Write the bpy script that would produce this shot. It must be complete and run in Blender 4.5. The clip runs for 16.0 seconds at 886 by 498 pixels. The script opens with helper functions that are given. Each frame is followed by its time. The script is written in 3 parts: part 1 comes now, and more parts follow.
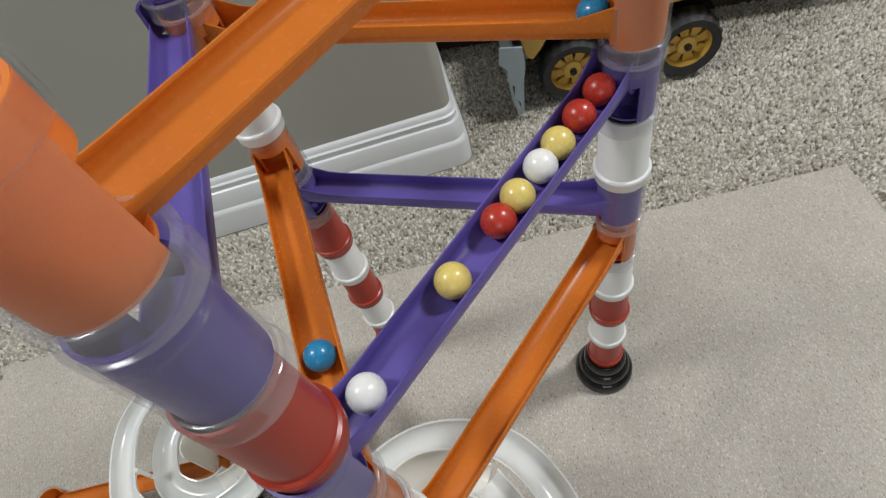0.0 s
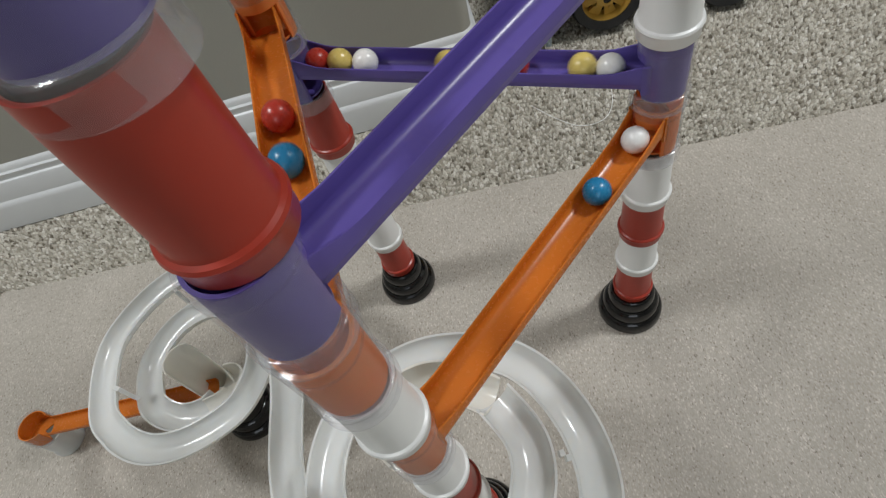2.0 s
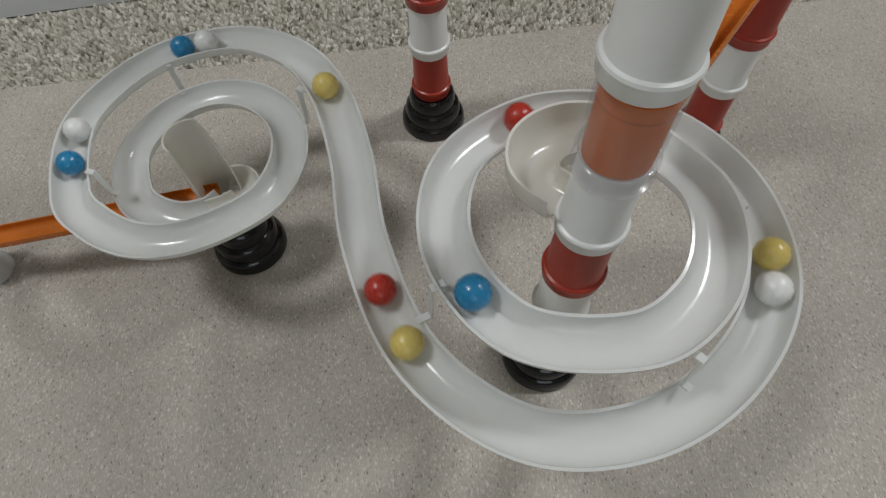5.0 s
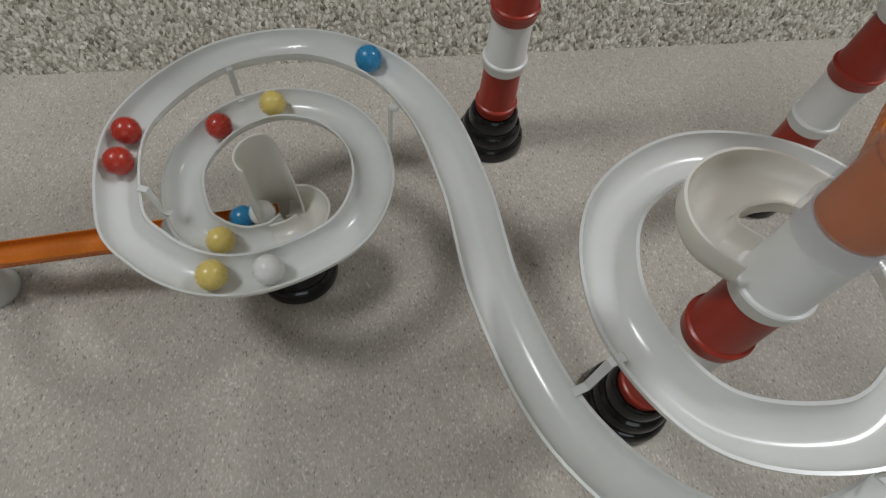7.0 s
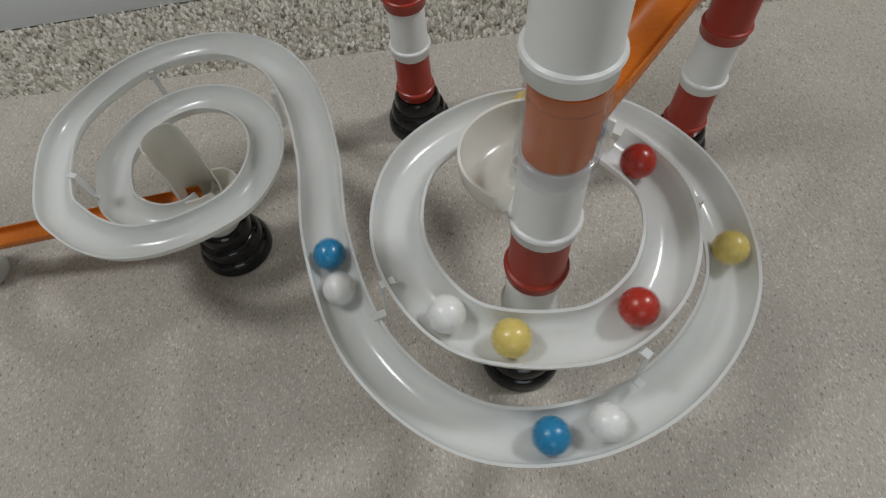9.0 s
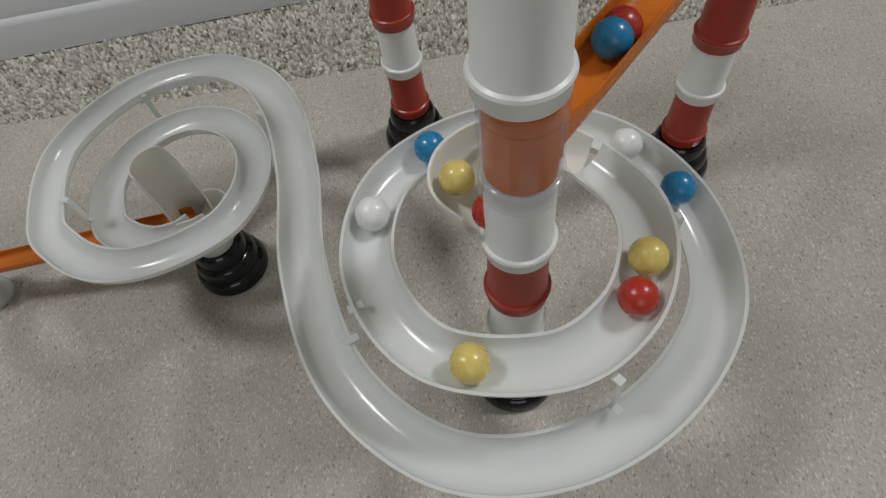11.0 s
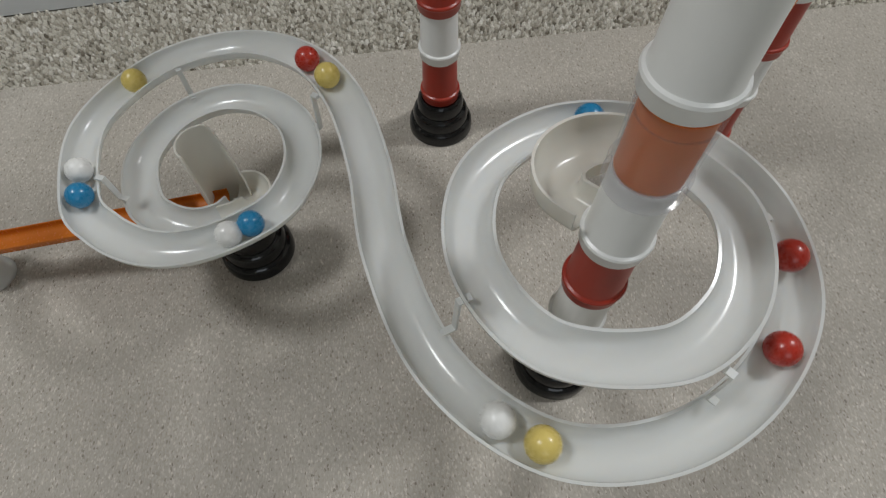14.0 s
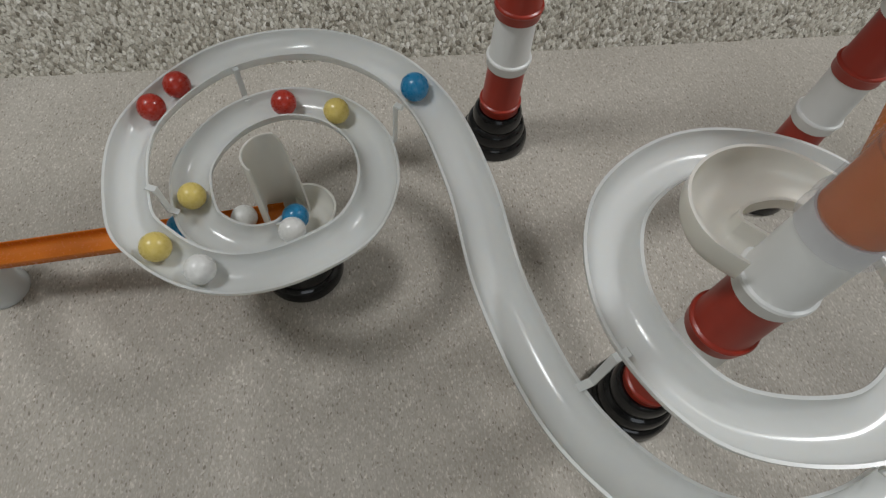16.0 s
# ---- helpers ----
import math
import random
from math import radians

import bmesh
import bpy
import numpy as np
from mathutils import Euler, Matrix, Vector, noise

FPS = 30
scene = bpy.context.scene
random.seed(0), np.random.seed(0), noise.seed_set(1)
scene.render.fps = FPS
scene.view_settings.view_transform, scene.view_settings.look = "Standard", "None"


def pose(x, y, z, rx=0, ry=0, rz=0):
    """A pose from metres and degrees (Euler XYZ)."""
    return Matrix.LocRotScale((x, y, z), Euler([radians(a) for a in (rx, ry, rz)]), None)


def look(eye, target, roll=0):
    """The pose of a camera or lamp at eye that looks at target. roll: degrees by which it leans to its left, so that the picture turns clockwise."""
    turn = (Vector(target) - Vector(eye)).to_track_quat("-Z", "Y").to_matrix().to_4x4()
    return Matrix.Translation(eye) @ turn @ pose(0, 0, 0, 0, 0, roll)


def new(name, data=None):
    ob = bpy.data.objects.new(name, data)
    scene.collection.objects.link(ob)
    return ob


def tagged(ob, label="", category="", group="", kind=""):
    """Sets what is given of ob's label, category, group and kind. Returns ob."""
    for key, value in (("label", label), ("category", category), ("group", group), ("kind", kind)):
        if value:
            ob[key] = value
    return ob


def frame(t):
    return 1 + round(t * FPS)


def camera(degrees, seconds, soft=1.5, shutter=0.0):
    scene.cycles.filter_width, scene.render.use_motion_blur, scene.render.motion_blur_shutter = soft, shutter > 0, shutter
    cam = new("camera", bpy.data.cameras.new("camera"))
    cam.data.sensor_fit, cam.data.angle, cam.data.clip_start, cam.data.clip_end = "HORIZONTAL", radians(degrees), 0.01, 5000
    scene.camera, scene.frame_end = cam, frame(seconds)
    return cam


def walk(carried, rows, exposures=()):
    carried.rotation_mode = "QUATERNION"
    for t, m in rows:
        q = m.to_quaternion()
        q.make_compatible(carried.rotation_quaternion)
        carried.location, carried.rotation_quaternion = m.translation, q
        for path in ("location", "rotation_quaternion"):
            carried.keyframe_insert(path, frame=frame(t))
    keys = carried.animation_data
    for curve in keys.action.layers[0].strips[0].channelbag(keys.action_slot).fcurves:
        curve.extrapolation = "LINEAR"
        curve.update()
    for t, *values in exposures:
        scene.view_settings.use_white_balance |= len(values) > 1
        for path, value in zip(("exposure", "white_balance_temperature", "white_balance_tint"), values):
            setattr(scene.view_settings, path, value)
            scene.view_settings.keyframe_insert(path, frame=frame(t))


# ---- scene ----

# The shot runs on to TURN, back to BACK, and on again at half pace, so every moment of the run is told in run time.
LENGTH, TURN, SUM, BACK, LATE = 16.0, 6.687, 13.375, 10.06, -1.715


def run_time(t):
    return t if t < TURN else SUM - t if t < BACK else t / 2 + LATE


def film_times(step=0.1):
    return [i * step for i in range(round(LENGTH / step) + 1)]


cam = camera(76.5, LENGTH, 1.25, 0.1)
PATH = [
    (0.00, (-0.0035, 0.0161, 0.6098), (-0.1644, 0.5938, -0.1905), -19.11),
    (0.25, (-0.0030, 0.0146, 0.5987), (-0.1730, 0.5906, -0.2008), -19.71),
    (0.50, (-0.0028, 0.0124, 0.5884), (-0.1808, 0.5869, -0.2105), -20.21),
    (0.75, (-0.0030, 0.0091, 0.5795), (-0.1870, 0.5820, -0.2192), -20.54),
    (1.00, (-0.0054, 0.0031, 0.5692), (-0.1961, 0.5735, -0.2298), -20.84),
    (1.25, (-0.0094, -0.0037, 0.5535), (-0.2069, 0.5640, -0.2457), -20.99),
    (1.50, (-0.0127, -0.0083, 0.5397), (-0.2144, 0.5555, -0.2612), -20.99),
    (1.75, (-0.0128, -0.0073, 0.5352), (-0.2134, 0.5504, -0.2702), -20.81),
    (2.00, (-0.0108, -0.0056, 0.5300), (-0.2091, 0.5482, -0.2787), -20.60),
    (2.25, (-0.0103, -0.0079, 0.5128), (-0.2095, 0.5484, -0.2940), -20.55),
    (2.50, (-0.0170, -0.0144, 0.4885), (-0.2167, 0.5453, -0.3158), -20.48),
    (2.75, (-0.0237, -0.0253, 0.4682), (-0.2154, 0.5349, -0.3377), -19.91),
    (3.00, (-0.0429, -0.0367, 0.4485), (-0.2089, 0.5238, -0.3629), -17.35),
    (3.25, (-0.0642, -0.0516, 0.4371), (-0.1904, 0.5069, -0.3828), -13.71),
    (3.50, (-0.0817, -0.0621, 0.4156), (-0.1987, 0.4817, -0.4154), -11.97),
    (3.75, (-0.0938, -0.0713, 0.4093), (-0.2015, 0.4590, -0.4316), -10.80),
    (4.00, (-0.1100, -0.0752, 0.4061), (-0.1894, 0.4447, -0.4444), -7.87),
    (4.25, (-0.1165, -0.0798, 0.4124), (-0.1851, 0.4361, -0.4415), -6.65),
    (4.50, (-0.1242, -0.0813, 0.4125), (-0.1820, 0.4316, -0.4440), -5.52),
    (4.75, (-0.1341, -0.0793, 0.4123), (-0.1817, 0.4295, -0.4473), -4.46),
    (5.00, (-0.1510, -0.0779, 0.4141), (-0.1813, 0.4299, -0.4468), -2.66),
    (5.25, (-0.1660, -0.0727, 0.4159), (-0.1802, 0.4338, -0.4463), -0.91),
    (5.50, (-0.1774, -0.0641, 0.4161), (-0.1796, 0.4393, -0.4479), 0.46),
    (5.75, (-0.1930, -0.0555, 0.4153), (-0.1810, 0.4428, -0.4516), 2.22),
    (6.00, (-0.2199, -0.0503, 0.4006), (-0.1940, 0.4571, -0.4607), 4.11),
    (6.25, (-0.2383, -0.0423, 0.3943), (-0.2009, 0.4669, -0.4655), 5.86),
    (6.50, (-0.2398, -0.0350, 0.3896), (-0.1821, 0.4773, -0.4672), 8.37),
    (6.67, (-0.2411, -0.0294, 0.3860), (-0.1678, 0.4853, -0.4682), 10.28),
]


def shots():
    """Rows of the camera: each run time comes up to three times."""
    out = []
    for s, eye, target, roll in PATH:
        m = look(eye, target, roll)
        out.append((s, m))
        if SUM - BACK < s < TURN - 0.01:
            out.append((SUM - s, m))
        if BACK / 2 + LATE + 0.1 < s and 2 * (s - LATE) < LENGTH + 0.3:
            out.append((2 * (s - LATE), m))
    return sorted(out, key=lambda r: r[0])


walk(cam, shots(), [(0.0, 0.07), (1.0, 0.0), (2.5, -0.25), (4.0, -0.44), (9.0, -0.46), (12.0, -0.45), (16.0, -0.43)])

# ---- light ----
world = bpy.data.worlds.new("room_air")
world.use_nodes = True
world.node_tree.nodes["Background"].inputs[0].default_value = (0.75, 0.85, 1.0, 1)
world.node_tree.nodes["Background"].inputs[1].default_value = 0.025
scene.world = world


def area_lamp(name, eye, target, size, watts, colour):
    d = bpy.data.lights.new(name, "AREA")
    d.shape, d.size, d.energy, d.color = "DISK", size, watts, colour
    ob = new(name, d)
    ob.matrix_world = look(eye, target)
    return ob


area_lamp("ceiling_lamp_light", (1.5, 0.72, 2.33), (1.5, 0.72, 0), 0.42, 48, (0.97, 0.985, 1.0))
area_lamp("ceiling_lamp_light", (-1.35, 0.02, 2.33), (-1.35, 0.02, 0), 0.42, 28.5, (0.97, 0.985, 1.0))
# weak bluish fill from behind the camera, added to soften the lamps' shadows
d = bpy.data.lights.new("unseen_fill_light", "AREA")
d.shape, d.size, d.size_y, d.energy, d.color = "RECTANGLE", 1.3, 1.1, 10, (0.86, 0.93, 1.0)
new("unseen_fill_light", d).matrix_world = look((0.2, -2.37, 1.45), (0.2, 0, 1.2))


# ---- materials ----
def nodes(name):
    m = bpy.data.materials.new(name)
    m.use_nodes = True
    t = m.node_tree
    b = t.nodes["Principled BSDF"]
    return m, t, b


def add(t, kind, **values):
    n = t.nodes.new(kind)
    for k, v in values.items():
        n.inputs[k.replace("_", " ")].default_value = v
    return n


def ramp(t, fac, stops):
    n = t.nodes.new("ShaderNodeValToRGB")
    while len(n.color_ramp.elements) < len(stops):
        n.color_ramp.elements.new(0.5)
    for e, (p, c) in zip(n.color_ramp.elements, stops):
        e.position, e.color = p, (*c, 1)
    t.links.new(fac, n.inputs[0])
    return n


def bump(t, b, height, strength, distance):
    n = add(t, "ShaderNodeBump", Strength=strength, Distance=distance)
    t.links.new(height, n.inputs["Height"])
    t.links.new(n.outputs[0], b.inputs["Normal"])


def plastic(name, colour, rough=0.28, sss=0.0, spread=0.06, coat=0.0):
    """Moulded plastic with faint flow marks and scuffs."""
    m, t, b = nodes(name)
    co = t.nodes.new("ShaderNodeTexCoord")
    big = add(t, "ShaderNodeTexNoise", Scale=35.0, Detail=3.0)
    fine = add(t, "ShaderNodeTexNoise", Scale=420.0, Detail=2.0)
    for n in (big, fine):
        t.links.new(co.outputs["Object"], n.inputs["Vector"])
    lo, hi = [tuple(min(1, c * k) for c in colour) for k in (1 - spread, 1 + spread)]
    r = ramp(t, big.outputs["Fac"], [(0.3, lo), (0.7, hi)])
    t.links.new(r.outputs[0], b.inputs["Base Color"])
    mr = add(t, "ShaderNodeMapRange")
    mr.inputs["To Min"].default_value, mr.inputs["To Max"].default_value = rough * 0.9, rough * 1.15
    t.links.new(fine.outputs["Fac"], mr.inputs["Value"])
    t.links.new(mr.outputs[0], b.inputs["Roughness"])
    b.inputs["Coat Weight"].default_value = coat
    b.inputs["Coat Roughness"].default_value = 0.1
    b.inputs["IOR"].default_value = 1.5
    if sss:
        b.inputs["Subsurface Weight"].default_value = sss
        b.inputs["Subsurface Radius"].default_value = (1.0, 0.9, 0.8)
        b.inputs["Subsurface Scale"].default_value = 0.004
    bump(t, b, big.outputs["Fac"], 0.008, 0.001)
    return m


def clear_plastic(name, haze_low, haze_high, shade):
    m, t, b = nodes(name)
    b.inputs["Base Color"].default_value = (shade, shade, shade * 1.02, 1)
    b.inputs["Roughness"].default_value = 0.12
    see = t.nodes.new("ShaderNodeBsdfTransparent")
    see.inputs[0].default_value = (0.96, 0.96, 0.97, 1)
    no = add(t, "ShaderNodeTexNoise", Scale=60.0, Detail=2.0)
    co = t.nodes.new("ShaderNodeTexCoord")
    t.links.new(co.outputs["Object"], no.inputs["Vector"])
    mr = add(t, "ShaderNodeMapRange")
    mr.inputs["To Min"].default_value, mr.inputs["To Max"].default_value = haze_low, haze_high
    t.links.new(no.outputs["Fac"], mr.inputs["Value"])
    mix = t.nodes.new("ShaderNodeMixShader")
    t.links.new(mr.outputs[0], mix.inputs[0])
    t.links.new(see.outputs[0], mix.inputs[1])
    t.links.new(b.outputs[0], mix.inputs[2])
    gloss = add(t, "ShaderNodeBsdfGlossy", Roughness=0.10)
    edge = add(t, "ShaderNodeLayerWeight", Blend=0.5)
    steep = t.nodes.new("ShaderNodeMath")
    steep.operation = "POWER"
    steep.inputs[1].default_value = 4.0
    t.links.new(edge.outputs["Facing"], steep.inputs[0])
    amount = add(t, "ShaderNodeMapRange")
    amount.inputs["To Min"].default_value, amount.inputs["To Max"].default_value = 0.025, 0.22
    t.links.new(steep.outputs[0], amount.inputs["Value"])
    shine = t.nodes.new("ShaderNodeMixShader")
    t.links.new(amount.outputs[0], shine.inputs[0])
    t.links.new(mix.outputs[0], shine.inputs[1])
    t.links.new(gloss.outputs[0], shine.inputs[2])
    t.links.new(shine.outputs[0], t.nodes["Material Output"].inputs["Surface"])
    return m


def chipboard():
    m, t, b = nodes("particle_board")
    co = t.nodes.new("ShaderNodeTexCoord")
    chips = t.nodes.new("ShaderNodeTexVoronoi")
    chips.inputs["Scale"].default_value = 1080.0
    mapn = t.nodes.new("ShaderNodeMapping")
    mapn.inputs["Scale"].default_value = (1.0, 0.5, 1.0)
    flakes = t.nodes.new("ShaderNodeTexVoronoi")
    flakes.inputs["Scale"].default_value = 860.0
    blot = add(t, "ShaderNodeTexNoise", Scale=9.0, Detail=4.0)
    t.links.new(co.outputs["Object"], mapn.inputs["Vector"])
    for n in (chips, flakes):
        t.links.new(mapn.outputs[0], n.inputs["Vector"])
    t.links.new(co.outputs["Object"], blot.inputs["Vector"])
    sep = t.nodes.new("ShaderNodeSeparateColor")
    t.links.new(chips.outputs["Color"], sep.inputs[0])
    base = ramp(t, sep.outputs[0], [(0.0, (0.23, 0.20, 0.165)), (0.04, (0.398, 0.363, 0.312)), (0.5, (0.436, 0.403, 0.355)), (0.87, (0.470, 0.438, 0.390)), (1.0, (0.61, 0.575, 0.52))])
    sep2 = t.nodes.new("ShaderNodeSeparateColor")
    t.links.new(flakes.outputs["Color"], sep2.inputs[0])
    fl = ramp(t, sep2.outputs[1], [(0.0, (0.55, 0.53, 0.50)), (0.016, (0.97, 0.968, 0.965)), (0.86, (1.0, 1.0, 1.0)), (1.0, (1.18, 1.18, 1.17))])
    bl = ramp(t, blot.outputs["Fac"], [(0.3, (0.90, 0.895, 0.885)), (0.7, (1.05, 1.05, 1.05))])
    m1 = t.nodes.new("ShaderNodeMix")
    m1.data_type, m1.blend_type = "RGBA", "MULTIPLY"
    m1.inputs[0].default_value = 1
    t.links.new(base.outputs[0], m1.inputs[6])
    t.links.new(fl.outputs[0], m1.inputs[7])
    m2 = t.nodes.new("ShaderNodeMix")
    m2.data_type, m2.blend_type = "RGBA", "MULTIPLY"
    m2.inputs[0].default_value = 1
    t.links.new(m1.outputs[2], m2.inputs[6])
    t.links.new(bl.outputs[0], m2.inputs[7])
    t.links.new(m2.outputs[2], b.inputs["Base Color"])
    b.inputs["Roughness"].default_value = 0.62
    bump(t, b, sep.outputs[0], 0.10, 0.0005)
    return m


def carpet_mat():
    m, t, b = nodes("carpet_pile")
    g = t.nodes.new("ShaderNodeNewGeometry")
    r = ramp(t, g.outputs["Random Per Island"], [(0.0, (0.13, 0.11, 0.08)), (0.14, (0.33, 0.302, 0.245)), (0.5, (0.49, 0.462, 0.395)), (0.85, (0.585, 0.558, 0.488)), (1.0, (0.72, 0.695, 0.64))])
    co = t.nodes.new("ShaderNodeTexCoord")
    no = add(t, "ShaderNodeTexNoise", Scale=900.0, Detail=2.0)
    t.links.new(co.outputs["Object"], no.inputs["Vector"])
    v = ramp(t, no.outputs["Fac"], [(0.3, (0.72, 0.71, 0.70)), (0.7, (1.1, 1.1, 1.1))])
    mx = t.nodes.new("ShaderNodeMix")
    mx.data_type, mx.blend_type = "RGBA", "MULTIPLY"
    mx.inputs[0].default_value = 1
    t.links.new(r.outputs[0], mx.inputs[6])
    t.links.new(v.outputs[0], mx.inputs[7])
    t.links.new(mx.outputs[2], b.inputs["Base Color"])
    b.inputs["Roughness"].default_value = 0.95
    b.inputs["Sheen Weight"].default_value = 0.2
    bump(t, b, no.outputs["Fac"], 0.5, 0.001)
    return m


def paint(name, colour, rough, grain=250.0, strength=0.15, spread=0.05):
    m, t, b = nodes(name)
    co = t.nodes.new("ShaderNodeTexCoord")
    no = add(t, "ShaderNodeTexNoise", Scale=grain, Detail=3.0)
    big = add(t, "ShaderNodeTexNoise", Scale=4.0, Detail=4.0)
    for n in (no, big):
        t.links.new(co.outputs["Object"], n.inputs["Vector"])
    lo, hi = [tuple(min(1, c * k) for c in colour) for k in (1 - spread, 1 + spread)]
    r = ramp(t, big.outputs["Fac"], [(0.3, lo), (0.7, hi)])
    t.links.new(r.outputs[0], b.inputs["Base Color"])
    b.inputs["Roughness"].default_value = rough
    bump(t, b, no.outputs["Fac"], strength, 0.0008)
    return m


WHITE = plastic("white_plastic", (0.83, 0.84, 0.83), 0.30, 0.0, 0.015)
MILKY = plastic("milky_plastic", (0.815, 0.836, 0.833), 0.17, 0.35, 0.01)
CREAM = plastic("cream_plastic", (0.85, 0.835, 0.775), 0.18, 0.35, 0.01)


def let_through(m, colour, share, clear=0.0):
    """Thin plastic that passes some light, scattered or, in part, straight through."""
    t = m.node_tree
    last = t.nodes["Principled BSDF"].outputs[0]
    for kind, tint, amount in (("ShaderNodeBsdfTranslucent", colour, share), ("ShaderNodeBsdfTransparent", (0.93, 0.92, 0.88), clear)):
        if amount:
            n = t.nodes.new(kind)
            n.inputs[0].default_value = (*tint, 1)
            mix = t.nodes.new("ShaderNodeMixShader")
            mix.inputs[0].default_value = amount
            t.links.new(last, mix.inputs[1])
            t.links.new(n.outputs[0], mix.inputs[2])
            last = mix.outputs[0]
    t.links.new(last, t.nodes["Material Output"].inputs["Surface"])


let_through(MILKY, (0.90, 0.88, 0.81), 0.20, 0.13)
let_through(CREAM, (0.92, 0.89, 0.80), 0.25)
RED = plastic("red_plastic", (0.36, 0.034, 0.018), 0.3)
ORANGE = plastic("orange_plastic", (0.68, 0.205, 0.026), 0.26, 0.05, 0.05)
PURPLE = plastic("purple_plastic", (0.112, 0.082, 0.33), 0.3, 0.04, 0.05)
let_through(ORANGE, (0.88, 0.33, 0.06), 0.25)
# the ramps' orange, coloured brighter for inserts that look lit from inside
LIT_ORANGE = plastic("orange_lit_inside", (0.90, 0.31, 0.075), 0.3, 0.1, 0.05)
let_through(LIT_ORANGE, (1.0, 0.46, 0.14), 0.4)
BLACK = plastic("black_plastic", (0.006, 0.006, 0.0065), 0.13, 0, 0.2)
CLEAR = clear_plastic("clear_plastic", 0.015, 0.06, 0.62)
FROST = clear_plastic("frosted_plastic", 0.05, 0.16, 0.72)
BOARD = chipboard()
CARPET = carpet_mat()
BACKING = paint("carpet_backing", (0.33, 0.31, 0.26), 0.95, 400, 0.5, 0.12)
WALL = paint("wall_paint", (0.37, 0.365, 0.325), 0.6, 300, 0.2, 0.03)
TRIM = paint("trim_paint", (0.70, 0.72, 0.735), 0.35, 120, 0.08, 0.02)
CEIL = paint("ceiling_paint", (0.8, 0.8, 0.78), 0.8, 200, 0.2, 0.02)
WOOD = paint("dark_wood", (0.045, 0.026, 0.018), 0.45, 60, 0.2, 0.3)
YELLOW = plastic("toy_yellow", (0.58, 0.36, 0.07), 0.4)
TYRE = plastic("tyre_rubber", (0.018, 0.018, 0.019), 0.6, 0, 0.25)
STEEL = plastic("grey_blade", (0.36, 0.43, 0.47), 0.4)
BALLS = {"red": plastic("red_ball", (0.43, 0.034, 0.020), 0.27, 0, 0.08, 0.1), "blue": plastic("blue_ball", (0.02, 0.215, 0.42), 0.27, 0, 0.08, 0.1),
         "yellow": plastic("yellow_ball", (0.70, 0.55, 0.16), 0.27, 0.0, 0.08, 0.1), "white": plastic("white_ball", (0.80, 0.80, 0.78), 0.27, 0.0, 0.02, 0.1)}


# ---- mesh tools ----
def part(name, bm, material, parent=None, label=""):
    me = bpy.data.meshes.new(name)
    bmesh.ops.recalc_face_normals(bm, faces=bm.faces)
    bm.to_mesh(me)
    bm.free()
    for p in me.polygons:
        p.use_smooth = True
    me.materials.append(material)
    ob = new(name, me)
    if parent:
        ob.parent = parent
    me.set_sharp_from_angle(angle=radians(38))
    return tagged(ob, label)


def empty(name, m=None):
    ob = new(name)
    if m is not None:
        ob.matrix_basis = m
    return ob


def box(bm, x0, y0, z0, x1, y1, z1, bevel=0.0):
    vs = [bm.verts.new((x, y, z)) for z in (z0, z1) for y in (y0, y1) for x in (x0, x1)]
    fs = [bm.faces.new([vs[i] for i in f]) for f in ((0, 2, 3, 1), (4, 5, 7, 6), (0, 1, 5, 4), (2, 6, 7, 3), (0, 4, 6, 2), (1, 3, 7, 5))]
    if bevel:
        es = {e for f in fs for e in f.edges}
        bmesh.ops.bevel(bm, geom=list(es), offset=bevel, segments=2, affect="EDGES", profile=0.6)


def lathe(bm, profile, n=40, a0=0.0, a1=360.0, closed=True):
    """Turns a closed outline of (radius, z) about z; less than a full turn gets end faces."""
    full = a1 - a0 >= 359.9
    steps = n if full else n + 1
    rings = []
    for i in range(steps):
        a = radians(a0 + (a1 - a0) * i / n)
        rings.append([bm.verts.new((r * math.cos(a), r * math.sin(a), z)) for r, z in profile])
    k = len(profile)
    for i in range(n if full else n):
        A, B = rings[i], rings[(i + 1) % steps]
        for j in range(k if closed else k - 1):
            bm.faces.new((A[j], B[j], B[(j + 1) % k], A[(j + 1) % k]))
    if not full and closed:
        bm.faces.new(rings[0])
        bm.faces.new(rings[-1][::-1])


def sweep(bm, line, section):
    """Carries a closed outline along a line; section(i) gives (side, up) pairs; sides stay level."""
    rings = []
    for i, p in enumerate(line):
        a, b = line[max(i - 1, 0)], line[min(i + 1, len(line) - 1)]
        d = Vector((b[0] - a[0], b[1] - a[1], 0)).normalized()
        n = Vector((-d.y, d.x, 0))
        rings.append([bm.verts.new(Vector(p) + n * s + Vector((0, 0, u))) for s, u in section(i)])
    k = len(rings[0])
    for A, B in zip(rings, rings[1:]):
        for j in range(k):
            bm.faces.new((A[j], B[j], B[(j + 1) % k], A[(j + 1) % k]))
    bm.faces.new(rings[0])
    bm.faces.new(rings[-1][::-1])


def spline(points, steps):
    P = [Vector(p) for p in points]
    out = []
    for i in range(len(P) - 1):
        a, b, c, d = P[max(i - 1, 0)], P[i], P[i + 1], P[min(i + 2, len(P) - 1)]
        for k in range(steps):
            q = k / steps
            out.append(a * ((-q + 2 * q * q - q ** 3) / 2) + b * ((2 - 5 * q * q + 3 * q ** 3) / 2) + c * ((q + 4 * q * q - 3 * q ** 3) / 2) + d * ((-q * q + q ** 3) / 2))
    out.append(P[-1])
    return out


# ---- the plan ----
FRONT, RIGHT, LEFT, SPIRAL = (-0.0885, 0.0740), (0.0562, 0.2695), (-0.1780, 0.3165), (-0.331, 0.1695)
